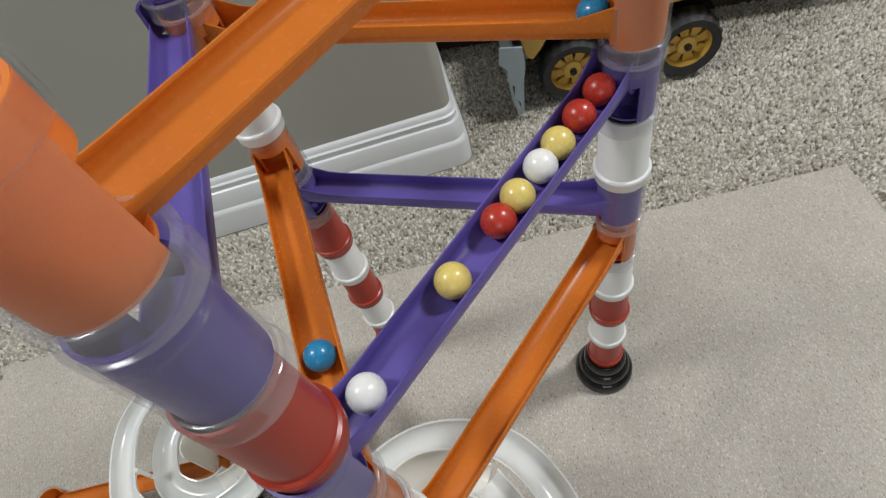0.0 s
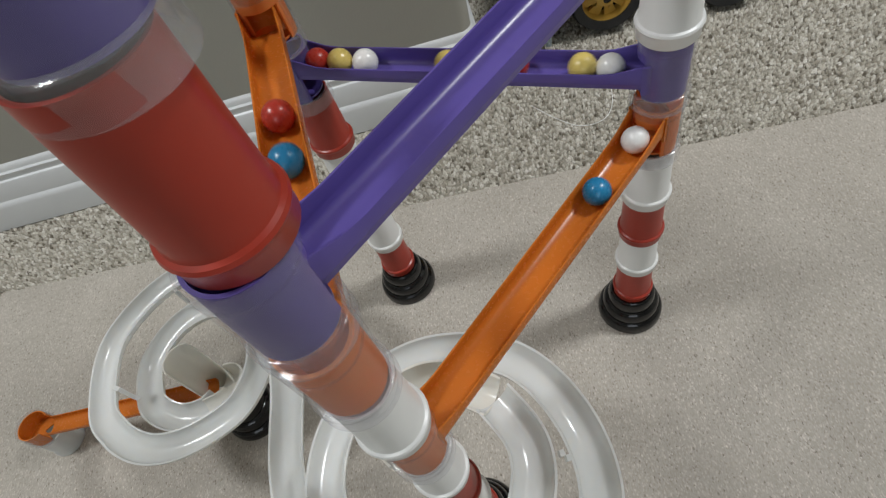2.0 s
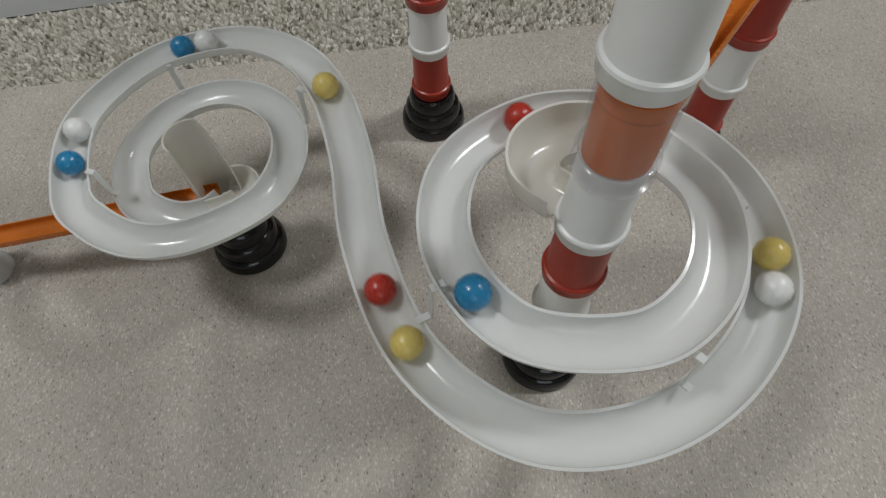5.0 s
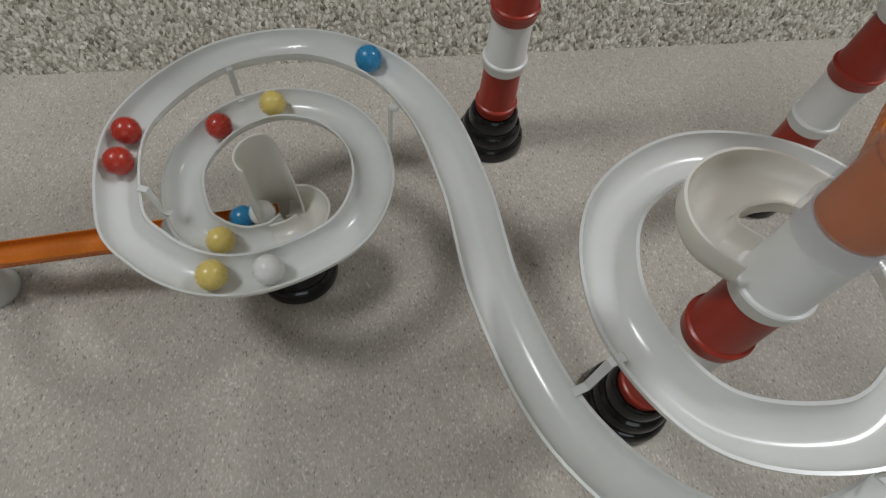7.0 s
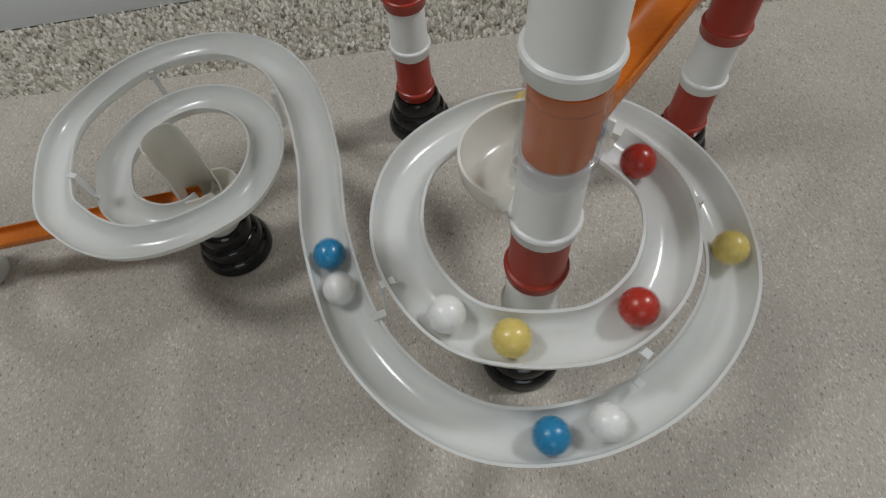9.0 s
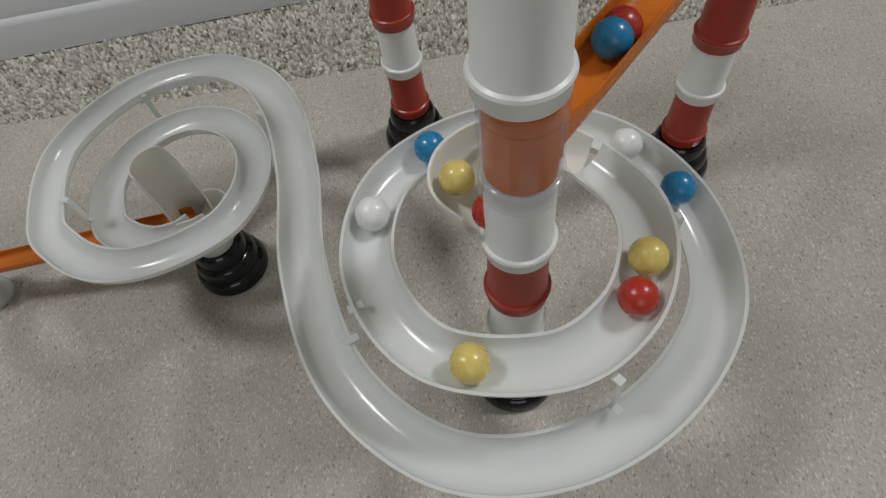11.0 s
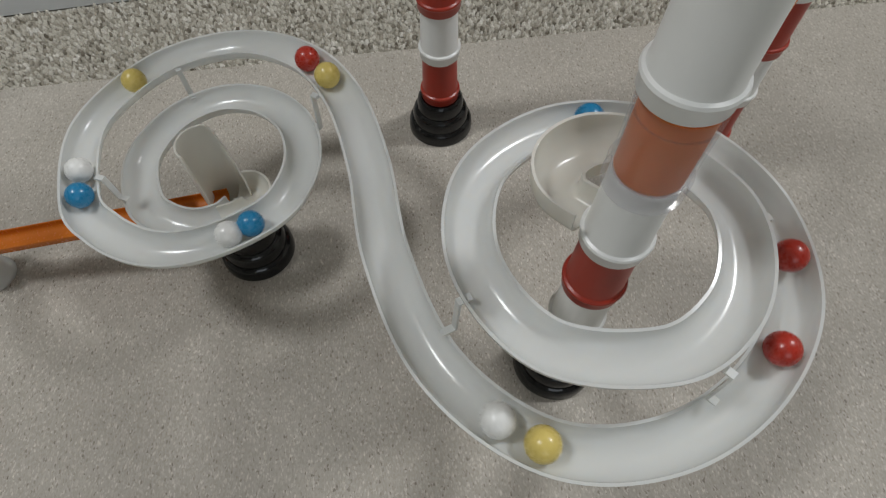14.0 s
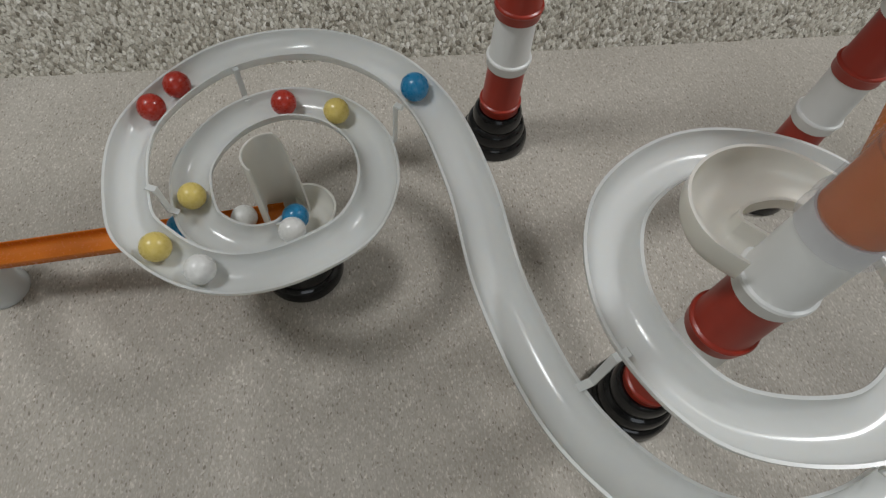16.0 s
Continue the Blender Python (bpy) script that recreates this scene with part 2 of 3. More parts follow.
# where the ramps meet the leaning towers
MEET_FRONT, MEET_RIGHT, MEET_LEFT = (-0.0885, 0.0705), (0.0545, 0.264), (-0.1785, 0.306)
Z0, PITCH, TUBE, LIP, BALL = 0.0405, 0.0474, 0.0148, 0.0170, 0.0085


def level(k):
    return Z0 + PITCH * k


def ramp_level(k):
    return 0.0434 + 0.0486 * k


CUP = [(-0.090, 0.072, 0.207), (-0.104, 0.076, 0.206), (-0.1155, 0.088, 0.205), (-0.1145, 0.104, 0.204), (-0.101, 0.116, 0.203), (-0.079, 0.119, 0.202)]
RING = [(-0.056, 0.110, 0.200), (-0.036, 0.084, 0.199), (-0.034, 0.056, 0.197), (-0.047, 0.028, 0.195), (-0.077, 0.009, 0.194), (-0.127, 0.014, 0.193), (-0.157, 0.055, 0.193), (-0.151, 0.107, 0.192), (-0.106, 0.143, 0.189),
        (-0.047, 0.141, 0.185), (-0.008, 0.102, 0.180), (0.003, 0.053, 0.167), (-0.024, 0.008, 0.162), (-0.071, -0.020, 0.161), (-0.124, -0.021, 0.161)]
BEND = [(-0.172, 0.014, 0.161), (-0.201, 0.074, 0.161), (-0.216, 0.138, 0.160), (-0.238, 0.195, 0.158), (-0.273, 0.241, 0.149), (-0.325, 0.268, 0.137), (-0.381, 0.251, 0.132),
        (-0.418, 0.198, 0.126), (-0.408, 0.138, 0.121), (-0.3855, 0.1145, 0.1205), (-0.357, 0.102, 0.120), (-0.328, 0.103, 0.120), (-0.298, 0.117, 0.120), (-0.276, 0.138, 0.120), (-0.268, 0.171, 0.120), (-0.278, 0.205, 0.119), (-0.305, 0.229, 0.117), (-0.340, 0.234, 0.114), (-0.371, 0.217, 0.110), (-0.388, 0.185, 0.104),
        (-0.379, 0.151, 0.101), (-0.364, 0.138, 0.099), (-0.344, 0.134, 0.097), (-0.326, 0.141, 0.095), (-0.317, 0.153, 0.093)]
EXIT = [(-0.333, 0.167, 0.072), (-0.546, 0.143, 0.038)]
# ramps from tower to tower, each one level below the last
# colour, from, to, level, shift to the left at both ends, rise at both ends
RAMPS = [("orange", MEET_RIGHT, MEET_FRONT, 10, -0.003, -0.012, -0.003, -0.003), ("purple", MEET_FRONT, MEET_LEFT, 9, 0.003, 0.010, -0.012, -0.030), ("orange", MEET_LEFT, MEET_RIGHT, 8, 0, 0, -0.007, -0.006), ("purple", MEET_RIGHT, MEET_FRONT, 7, -0.004, -0.009, 0, 0),
         ("orange", MEET_FRONT, MEET_LEFT, 6, 0.004, 0.003, 0, 0), ("purple", MEET_LEFT, MEET_RIGHT, 5, 0, 0, 0, 0), ("orange", MEET_RIGHT, MEET_FRONT, 4, 0, 0, 0, 0)]
HIGH, LOW = 0.019, 0.007
LOW_WALLS = {10: 0.0066, 9: 0.0078}


def ramp_ends(a, b, k, s0, s1, z0, z1, inset):
    """Floor points of a ramp at its upper and lower end."""
    a, b = Vector((*a, 0)), Vector((*b, 0))
    d = (b - a).normalized()
    x, y, _ = d
    n = Vector((-y, x, 0))
    return a + d * inset + n * s0 + Vector((0, 0, ramp_level(k) + HIGH + z0)), b - d * inset + n * s1 + Vector((0, 0, ramp_level(k) + LOW + z1))


def ball_line():
    """The way of the balls' centres, down four ramps, the cup, both spirals and the exit."""
    out = []
    for colour, a, b, *more in RAMPS[2:]:
        p, q = ramp_ends(a, b, *more, 0.013)
        up, z = Vector((0, 0, BALL)), ramp_level(more[0])
        out += [Vector((*a, z + HIGH + 0.012)), p + up, q + up, Vector((*b, z + LOW + 0.004))]
    course = spline(CUP + RING + BEND, 10)
    out += [p + Vector((0, 0, -0.001)) for p in course]
    out += [Vector((-0.331, 0.1685, 0.090)), Vector((-0.345, 0.1655, 0.080)), Vector((-0.530, 0.145, 0.050)), Vector((-0.549, 0.1427, 0.043))]
    return out


# ---- the room ----
def wall_slab(name, x0, y0, z0, x1, y1, z1, m, material, label, hole=None):
    bm = bmesh.new()
    if hole:
        hx0, hz0, hx1, hz1 = hole
        for q in ((x0, z0, hx0, z1), (hx1, z0, x1, z1), (hx0, z0, hx1, hz0), (hx0, hz1, hx1, z1)):
            box(bm, q[0], y0, q[1], q[2], y1, q[3])
        bmesh.ops.remove_doubles(bm, verts=bm.verts, dist=1e-5)
    else:
        box(bm, x0, y0, z0, x1, y1, z1)
    ob = part(name, bm, material)
    ob.matrix_basis = m
    return tagged(ob, label, "wall", kind="structure")


YAW = 12.0
WALLAT = pose(-0.079, 0.623, 0, 0, 0, YAW)  # the wall's outer corner on the floor, x along the wall
FLOOR = -0.012


def rounded_run(inset, z0, z1, r):
    """Outline of the wall's end with a rounded corner, from far along the wall to far behind it."""
    pts = [(-1.6, inset)]
    c = (-r, inset + r)
    for i in range(9):
        a = radians(-90 + 90 * i / 8)
        pts.append((c[0] + r * math.cos(a) - inset, c[1] + r * math.sin(a)))
    pts.append((-inset, 1.5))
    return pts


bm = bmesh.new()
outer = rounded_run(0.014, 0, 1, 0.018)
inner = [(-1.6, 0.11), (-0.11, 0.11), (-0.11, 1.5)]
ring = outer + inner[::-1]
lo = [bm.verts.new((x, y, FLOOR)) for x, y in ring]
hi = [bm.verts.new((x, y, 2.35)) for x, y in ring]
for i in range(len(ring)):
    j = (i + 1) % len(ring)
    bm.faces.new((lo[i], lo[j], hi[j], hi[i]))
ob = part("wall_north", bm, WALL, None)
ob.matrix_basis = WALLAT
tagged(ob, "grey-green painted wall with a rounded outside corner", "wall", kind="structure")

# baseboard: a stepped moulding that follows the corner
bm = bmesh.new()
prof = [(0.0, FLOOR), (0.0, 0.028), (0.0015, 0.034), (0.004, 0.037), (0.0045, 0.064), (0.006, 0.068), (0.0085, 0.0695), (0.009, 0.076), (0.0075, 0.079), (0.010, 0.0815), (0.0105, 0.087), (0.0125, 0.0905), (0.0138, 0.092), (0.016, 0.092), (0.016, FLOOR)]
rails = []
for off, z in prof:
    rails.append([bm.verts.new((x, y, z)) for x, y in rounded_run(off, 0, 1, 0.024 - min(off, 0.012) * 0.4)])
for A, B in zip(rails, rails[1:]):
    for i in range(len(A) - 1):
        bm.faces.new((A[i], A[i + 1], B[i + 1], B[i]))
ob = part("baseboard", bm, TRIM)
ob.matrix_basis = WALLAT
tagged(ob, "white glossy stepped baseboard round the wall corner", "baseboard", kind="structure")

# unseen walls and ceiling, added to close the room and bounce lamp light
wall_slab("wall_back", -2.4, 0, FLOOR, 2.6, 0.1, 2.35, pose(0, 2.6, 0), WALL, "unseen grey-green painted far wall that bounces light")
wall_slab("wall_east", -2.6, 0, FLOOR, 2.8, 0.1, 2.35, pose(2.6, 0, 0, 0, 0, -90), WALL, "unseen grey-green painted side wall that bounces light")
wall_slab("wall_west", -2.8, 0, FLOOR, 2.6, 0.1, 2.35, pose(-2.4, 0, 0, 0, 0, 90), WALL, "unseen grey-green painted side wall that bounces light")
wall_slab("wall_south", -2.7, -0.1, FLOOR, 2.5, 0, 2.35, pose(0, -2.4, 0), WALL, "unseen grey-green painted wall with an added window", (-0.45, 0.9, 0.85, 2.0))
# added window frame, never in view, where the fill light stands
bm = bmesh.new()
for q in ((-0.45, 0.9, 0.85, 0.95), (-0.45, 1.95, 0.85, 2.0), (-0.45, 0.95, -0.4, 1.95), (0.8, 0.95, 0.85, 1.95), (0.175, 0.95, 0.225, 1.95)):
    box(bm, q[0], -2.46, q[1], q[2], -2.44, q[3])
tagged(part("unseen_window", bm, TRIM), "unseen white window frame added behind the fill light", "window", kind="structure")
bm = bmesh.new()
box(bm, -2.6, -2.6, 2.35, 2.8, 2.8, 2.45)
tagged(part("ceiling", bm, CEIL), "unseen plain white ceiling that bounces light", "ceiling", kind="structure")
for x, y in ((1.5, 0.72), (-1.35, 0.02)):
    bm = bmesh.new()
    lathe(bm, [(0.0, 0.02), (0.24, 0.02), (0.25, 0.0), (0.235, -0.004), (0.22, 0.012), (0.0, 0.012)], 32)
    ob = part("ceiling_lamp", bm, TRIM)
    ob.matrix_basis = pose(x, y, 2.33)
    tagged(ob, "round white ceiling lamp rim", "lamp")

# carpet: backing sheet and thousands of twisted tufts where it lies open to view
bm = bmesh.new()
box(bm, -2.6, -2.6, FLOOR - 0.05, 2.8, 2.8, FLOOR - 0.002)
tagged(part("floor", bm, BACKING), "beige carpet backing over the whole floor", "floor", kind="structure")


def tufts(name, regions, pitch, label):
    rng = np.random.default_rng(4)
    base = np.array([(1, 0, .15), (.3, .95, .1), (-.8, .6, .12), (-.8, -.6, .1), (.3, -.95, .15), (.35, .25, 1.0), (-.45, .1, .9)])
    faces = np.array([(0, 1, 5), (1, 2, 6), (1, 6, 5), (2, 3, 6), (3, 4, 6), (4, 5, 6), (4, 0, 5)])
    V, Fc, n = [], [], 0
    for test, x0, y0, x1, y1 in regions:
        for x in np.arange(x0, x1, pitch):
            for y in np.arange(y0, y1, pitch):
                px, py = x + rng.normal(0, pitch * 0.3), y + rng.normal(0, pitch * 0.3)
                if not test(px, py):
                    continue
                a, r, h = rng.uniform(0, 6.3), pitch * rng.uniform(0.5, 0.85), pitch * rng.uniform(0.7, 1.5)
                c, s = math.cos(a), math.sin(a)
                q = base * (r, r * rng.uniform(0.55, 1.0), h) + (rng.normal(0, .0006), 0, 0)
                V.append(np.stack([px + q[:, 0] * c - q[:, 1] * s, py + q[:, 0] * s + q[:, 1] * c, FLOOR - 0.002 + q[:, 2]], 1))
                Fc.append(faces + n)
                n += 7
    me = bpy.data.meshes.new(name)
    me.from_pydata(np.concatenate(V).tolist(), [], np.concatenate(Fc).tolist())
    for p in me.polygons:
        p.use_smooth = True
    me.materials.append(CARPET)
    return tagged(new(name, me), label, "carpet", kind="stuff")


EDGE = (-0.757, 0.341), (0.396, 0.517)


def beyond_board(x, y):
    far = y > 0.341 + (x + 0.757) * 0.1526 - 0.004
    side = x > 0.396 + (0.517 - y) * 0.1526 - 0.004 or x < -0.757 + (0.341 - y) * 0.1526 + 0.004
    c, s = math.cos(radians(YAW)), math.sin(radians(YAW))
    u, v = (x + 0.079) * c + (y - 0.623) * s, -(x + 0.079) * s + (y - 0.623) * c
    wall = u < 0.004 and v > -0.002
    return (far or side) and not wall


tufts("carpet_pile", [(beyond_board, -1.15, 0.30, 0.62, 0.66), (beyond_board, -0.28, 0.66, 0.75, 1.12), (beyond_board, 0.4, -0.1, 0.75, 0.30), (beyond_board, -1.1, -0.05, -0.66, 0.30)], 0.0042, "short twisted beige and grey carpet pile")

# particle board sheet that carries the toy
bm = bmesh.new()
box(bm, 0, -1.0, -0.012, 1.166, 0, 0, 0.0008)
ob = part("particle_board", bm, BOARD)
ob.matrix_basis = pose(-0.757, 0.341, 0, 0, 0, math.degrees(math.atan2(0.176, 1.153)))
tagged(ob, "flat beige particle board sheet lying on the carpet", "board")

bm = bmesh.new()
hair = spline([(-0.03, 0.575, 0.004), (0.0, 0.545, 0.005), (0.03, 0.527, 0.004), (0.058, 0.531, 0.006), (0.072, 0.556, 0.005), (0.076, 0.60, 0.004), (0.082, 0.65, 0.005)], 6)
sweep(bm, hair, lambda i: [(0.00045 * math.cos(a), 0.00045 * math.sin(a)) for a in (0, 1.26, 2.51, 3.77, 5.03)])
tagged(part("thread", bm, WHITE), "thin pale loose thread lying on the carpet", "thread")

# ---- dark cabinet behind the toy lorry ----
cab = empty("dark_cabinet", pose(-0.16, 0.885, FLOOR, 0, 0, -1.5))
bm = bmesh.new()
box(bm, 0, 0, 0.05, 1.1, 0.4, 0.75, 0.004)
part("carcass", bm, WOOD, cab)
bm = bmesh.new()
box(bm, 0.02, 0.03, 0, 1.08, 0.38, 0.05)
part("plinth", bm, WOOD, cab)
for i in range(2):
    bm = bmesh.new()
    box(bm, 0.015 + i * 0.54, -0.016, 0.07, 0.545 + i * 0.54, 0.0, 0.73, 0.004)
    part("door", bm, WOOD, cab)
tagged(cab, "dark brown stained wooden cabinet standing on the carpet", "cabinet")


# ---- toy lorry ----
def wheel(parent, m):
    w = empty("wheel", m)
    w.parent = parent
    bm = bmesh.new()
    lathe(bm, [(0.034, -0.017), (0.046, -0.019), (0.0495, -0.014), (0.051, 0.0), (0.0495, 0.014), (0.046, 0.019), (0.034, 0.017)], 80)
    for v in bm.verts:
        a = math.degrees(math.atan2(v.co.y, v.co.x)) + 360
        if v.co.xy.length > 0.047 and round(a / 4.5 + (2 if v.co.z > 0.001 else 0)) % 4 < 2:
            v.co.xy *= 0.945
    part("tyre", bm, TYRE, w)
    bm = bmesh.new()
    lathe(bm, [(0.030, -0.006), (0.033, 0.008), (0.0345, 0.0165), (0.0365, 0.0165), (0.0365, -0.012), (0.030, -0.012)], 40)
    for k in range(8):
        a = radians(45 * k + 14)
        vs = []
        for z in (0.001, 0.007):
            for r, wd in ((0.010, 0.0040), (0.032, 0.0088)):
                for e in (-wd, wd):
                    vs.append(bm.verts.new((r * math.cos(a) - e * math.sin(a), r * math.sin(a) + e * math.cos(a), z - 0.004 * (r > 0.02))))
        for f in ((0, 1, 3, 2), (4, 6, 7, 5), (0, 4, 5, 1), (2, 3, 7, 6), (0, 2, 6, 4), (1, 5, 7, 3)):
            bm.faces.new([vs[i] for i in f])
    lathe(bm, [(0.0, 0.002), (0.0145, 0.002), (0.0145, 0.010), (0.011, 0.0125), (0.0, 0.0125)], 20)
    for k in range(6):
        a = radians(60 * k + 44)
        bmesh.ops.create_icosphere(bm, subdivisions=1, radius=0.002, matrix=Matrix.Translation((0.018 * math.cos(a), 0.018 * math.sin(a), 0.008)))
    part("rim", bm, YELLOW, w, "yellow plastic rim with eight spokes")
    bm = bmesh.new()
    lathe(bm, [(0.0, 0.0125), (0.0055, 0.0125), (0.0055, 0.017), (0.003, 0.019), (0.0, 0.019)], 16)
    part("axle_cap", bm, BLACK, w)
    bm = bmesh.new()
    lathe(bm, [(0.0, -0.010), (0.030, -0.010), (0.030, -0.006), (0.0, -0.006)], 24)
    part("hub_back", bm, BLACK, w)


lorry = empty("toy_dump_lorry", pose(0.082, 0.738, FLOOR + 0.006, 0, 0, 4.6))
for x, y, turn in ((0, 0, 90), (0.168, 0, 90), (0, 0.15, -90), (0.168, 0.15, -90)):
    wheel(lorry, pose(x, y, 0.051, turn, 0, 0))
bm = bmesh.new()
box(bm, -0.03, 0.03, 0.045, 0.22, 0.12, 0.075, 0.004)
box(bm, 0.05, 0.012, 0.072, 0.13, 0.14, 0.12, 0.006)
part("chassis", bm, BLACK, lorry)
def slab(bm, outline, y0, y1):
    """An outline of (x, z) points drawn out along y."""
    A, B = [[bm.verts.new((x, y, z)) for x, z in outline] for y in (y0, y1)]
    for i in range(len(A)):
        j = (i + 1) % len(A)
        bm.faces.new((A[i], A[j], B[j], B[i]))
    bm.faces.new(A)
    bm.faces.new(B[::-1])


bm = bmesh.new()
slab(bm, [(-0.078, 0.140), (-0.066, 0.088), (-0.058, 0.084), (-0.046, 0.098), (-0.036, 0.114), (0.030, 0.122), (0.056, 0.122), (0.056, 0.150), (-0.070, 0.152)], -0.008, 0.158)
slab(bm, [(-0.060, 0.152), (0.050, 0.150), (0.050, 0.178), (-0.052, 0.180)], 0.006, 0.144)
slab(bm, [(-0.050, 0.152), (-0.034, 0.152), (-0.034, 0.164), (-0.050, 0.164)], -0.002, 0.010)
slab(bm, [(-0.020, 0.152), (0.004, 0.152), (0.004, 0.160), (-0.020, 0.160)], -0.002, 0.010)
slab(bm, [(-0.070, 0.118), (0.050, 0.128), (0.050, 0.131), (-0.071, 0.121)], -0.0105, -0.006)
part("cab", bm, YELLOW, lorry, "yellow plastic cab and wings")
bm = bmesh.new()
box(bm, 0.06, -0.01, 0.125, 0.25, 0.16, 0.2, 0.008)
part("tipper", bm, YELLOW, lorry)
bm = bmesh.new()
line = [(-0.088 - 0.010 * math.sin(3.14 * k / 8), 0.002 + 0.0125 * k) for k in range(9)]
rows_ = []
for x, z in line:
    rows_.append([bm.verts.new((x + dx, yy, z)) for dx, yy in ((0, -0.028), (0.004, -0.028), (0.004, 0.178), (0, 0.178))])
for A, B in zip(rows_, rows_[1:]):
    for j in range(4):
        bm.faces.new((A[j], B[j], B[(j + 1) % 4], A[(j + 1) % 4]))
bm.faces.new(rows_[0])
bm.faces.new(rows_[-1])
box(bm, -0.086, 0.06, 0.035, -0.05, 0.09, 0.05, 0.003)
for y in (-0.031, 0.178):
    slab(bm, [(-0.106, 0.130), (-0.074, 0.124), (-0.072, 0.096), (-0.077, 0.062), (-0.079, 0.028), (-0.081, 0.004), (-0.085, 0.004), (-0.084, 0.026), (-0.092, 0.040), (-0.090, 0.058), (-0.101, 0.072), (-0.098, 0.090), (-0.110, 0.104)], y, y + 0.003)
part("plough_blade", bm, STEEL, lorry, "grey plastic plough blade")
tagged(lorry, "yellow and black toy dump lorry with a grey plough", "toy truck")


# ---- towers ----
def base_mesh(bm):
    """A foot of three soft tiers that narrow upwards."""
    side = []
    for r0, r1, z0, z1 in ((0.0304, 0.0262, 0.0012, 0.0135), (0.0262, 0.0215, 0.0142, 0.0265), (0.0216, 0.0182, 0.0272, 0.0405)):
        for i in range(9):
            f = i / 8
            side.append((r1 + (r0 - r1) * (1 - f ** 3.0) ** 0.6, z0 + (z1 - z0) * f))
    lathe(bm, [(0.010, 0.0), (0.0292, 0.0), (0.0300, 0.0005)] + side + [(0.0135, 0.0405), (0.0135, 0.030), (0.010, 0.030)], 48)


def tube_mesh(bm):
    """A coloured tube, slightly tapered, with a bead above the sleeve at its foot."""
    lathe(bm, [(0.0134, 0.0), (LIP - 0.0007, 0.0), (LIP - 0.0001, 0.0008), (LIP, 0.0066), (LIP + 0.0005, 0.0074), (LIP + 0.0010, 0.0086), (LIP + 0.0005, 0.0099), (LIP - 0.0008, 0.0106), (LIP - 0.0012, 0.0120), (TUBE, PITCH + 0.0085), (TUBE - 0.0012, PITCH + 0.0085), (0.0134, 0.012)], 44)


def clear_mesh(bm, aim):
    """A clear sleeve with a window cut towards its ramp."""
    lathe(bm, [(TUBE + 0.0003, 0.0106), (TUBE + 0.0014, 0.0106), (TUBE + 0.0014, 0.0415), (TUBE + 0.0003, 0.0415)], 36, aim + 52, aim + 308)
    lathe(bm, [(TUBE + 0.0003, 0.0415), (TUBE + 0.0014, 0.0415), (TUBE + 0.0014, 0.0480), (TUBE + 0.0003, 0.0480)], 44)


def lip_mesh(bm):
    """The thicker frosted foot of a clear sleeve, with a bead at each end."""
    lathe(bm, [(0.0152, 0.0004), (LIP, 0.0), (LIP + 0.0007, 0.0006), (LIP + 0.0007, 0.0018), (LIP, 0.0028), (LIP, 0.0086), (LIP + 0.0005, 0.0094), (LIP + 0.0005, 0.0104), (LIP - 0.0006, 0.0112), (0.0152, 0.0112)], 44)


def insert_mesh(bm, aim):
    """Coloured inner sleeve, open towards its ramp below a closed collar."""
    lathe(bm, [(0.0132, 0.0095), (0.0145, 0.0095), (0.0145, 0.0345), (0.0132, 0.0345)], 30, aim + 46, aim + 314)
    lathe(bm, [(0.0132, 0.0345), (0.0145, 0.0345), (0.0145, 0.0478), (0.0132, 0.0478)], 36)
    lathe(bm, [(0.0, 0.0045), (0.0050, 0.0045), (0.0132, 0.0112), (0.0132, 0.0126), (0.0050, 0.006), (0.0, 0.006)], 30)


def heading(a, b):
    return math.degrees(math.atan2(b[1] - a[1], b[0] - a[0]))


COLOURS = {"white": WHITE, "red": RED, "orange": ORANGE, "purple": PURPLE}


def tower(at, stack, label, lean=0.0, askew={}):
    """askew: shift of single pieces along x, y and z."""
    t = empty("marble_run_tower", pose(*at, 0, lean, 0, 0))
    bm = bmesh.new()
    base_mesh(bm)
    part("base", bm, BLACK, t, "black stepped plastic foot")
    for k, piece in enumerate(stack):
        if piece is None:
            continue
        colour, aim = piece
        bm = bmesh.new()
        if aim is None:
            tube_mesh(bm)
            ob = part("tube", bm, COLOURS[colour], t, colour + " plastic tube")
        else:
            clear_mesh(bm, aim)
            ob = part("clear_tube", bm, CLEAR, t, "clear plastic tube")
            bm = bmesh.new()
            lip_mesh(bm)
            part("lip", bm, FROST, ob, "frosted clear plastic lip")
            bm = bmesh.new()
            insert_mesh(bm, aim)
            part("insert", bm, LIT_ORANGE if colour == "orange" else COLOURS[colour], ob, colour + " plastic insert")
        x, y, z = askew.get(k, (0, 0, 0))
        ob.matrix_basis = pose(x, y, level(k) + z)
    return tagged(t, label, "marble run tower", "towers of the marble run")


w, r = ("white", None), ("red", None)
tower(FRONT, [r, w, r, w, ("orange", heading(FRONT, RIGHT)), w, ("orange", heading(FRONT, LEFT)), ("purple", heading(FRONT, RIGHT)), r, ("purple", heading(FRONT, LEFT)), ("orange", heading(FRONT, RIGHT))],
      "tall stacked tube tower carrying the large white spiral", 0.8,
      {5: (-0.001, 0, 0.003), 6: (-0.0015, 0, 0.006), 7: (-0.001, 0.001, 0.009), 8: (0.0003, 0.0052, 0.0095), 9: (0.0018, 0.0075, 0.0105), 10: (0.0025, 0.009, 0.0100)})
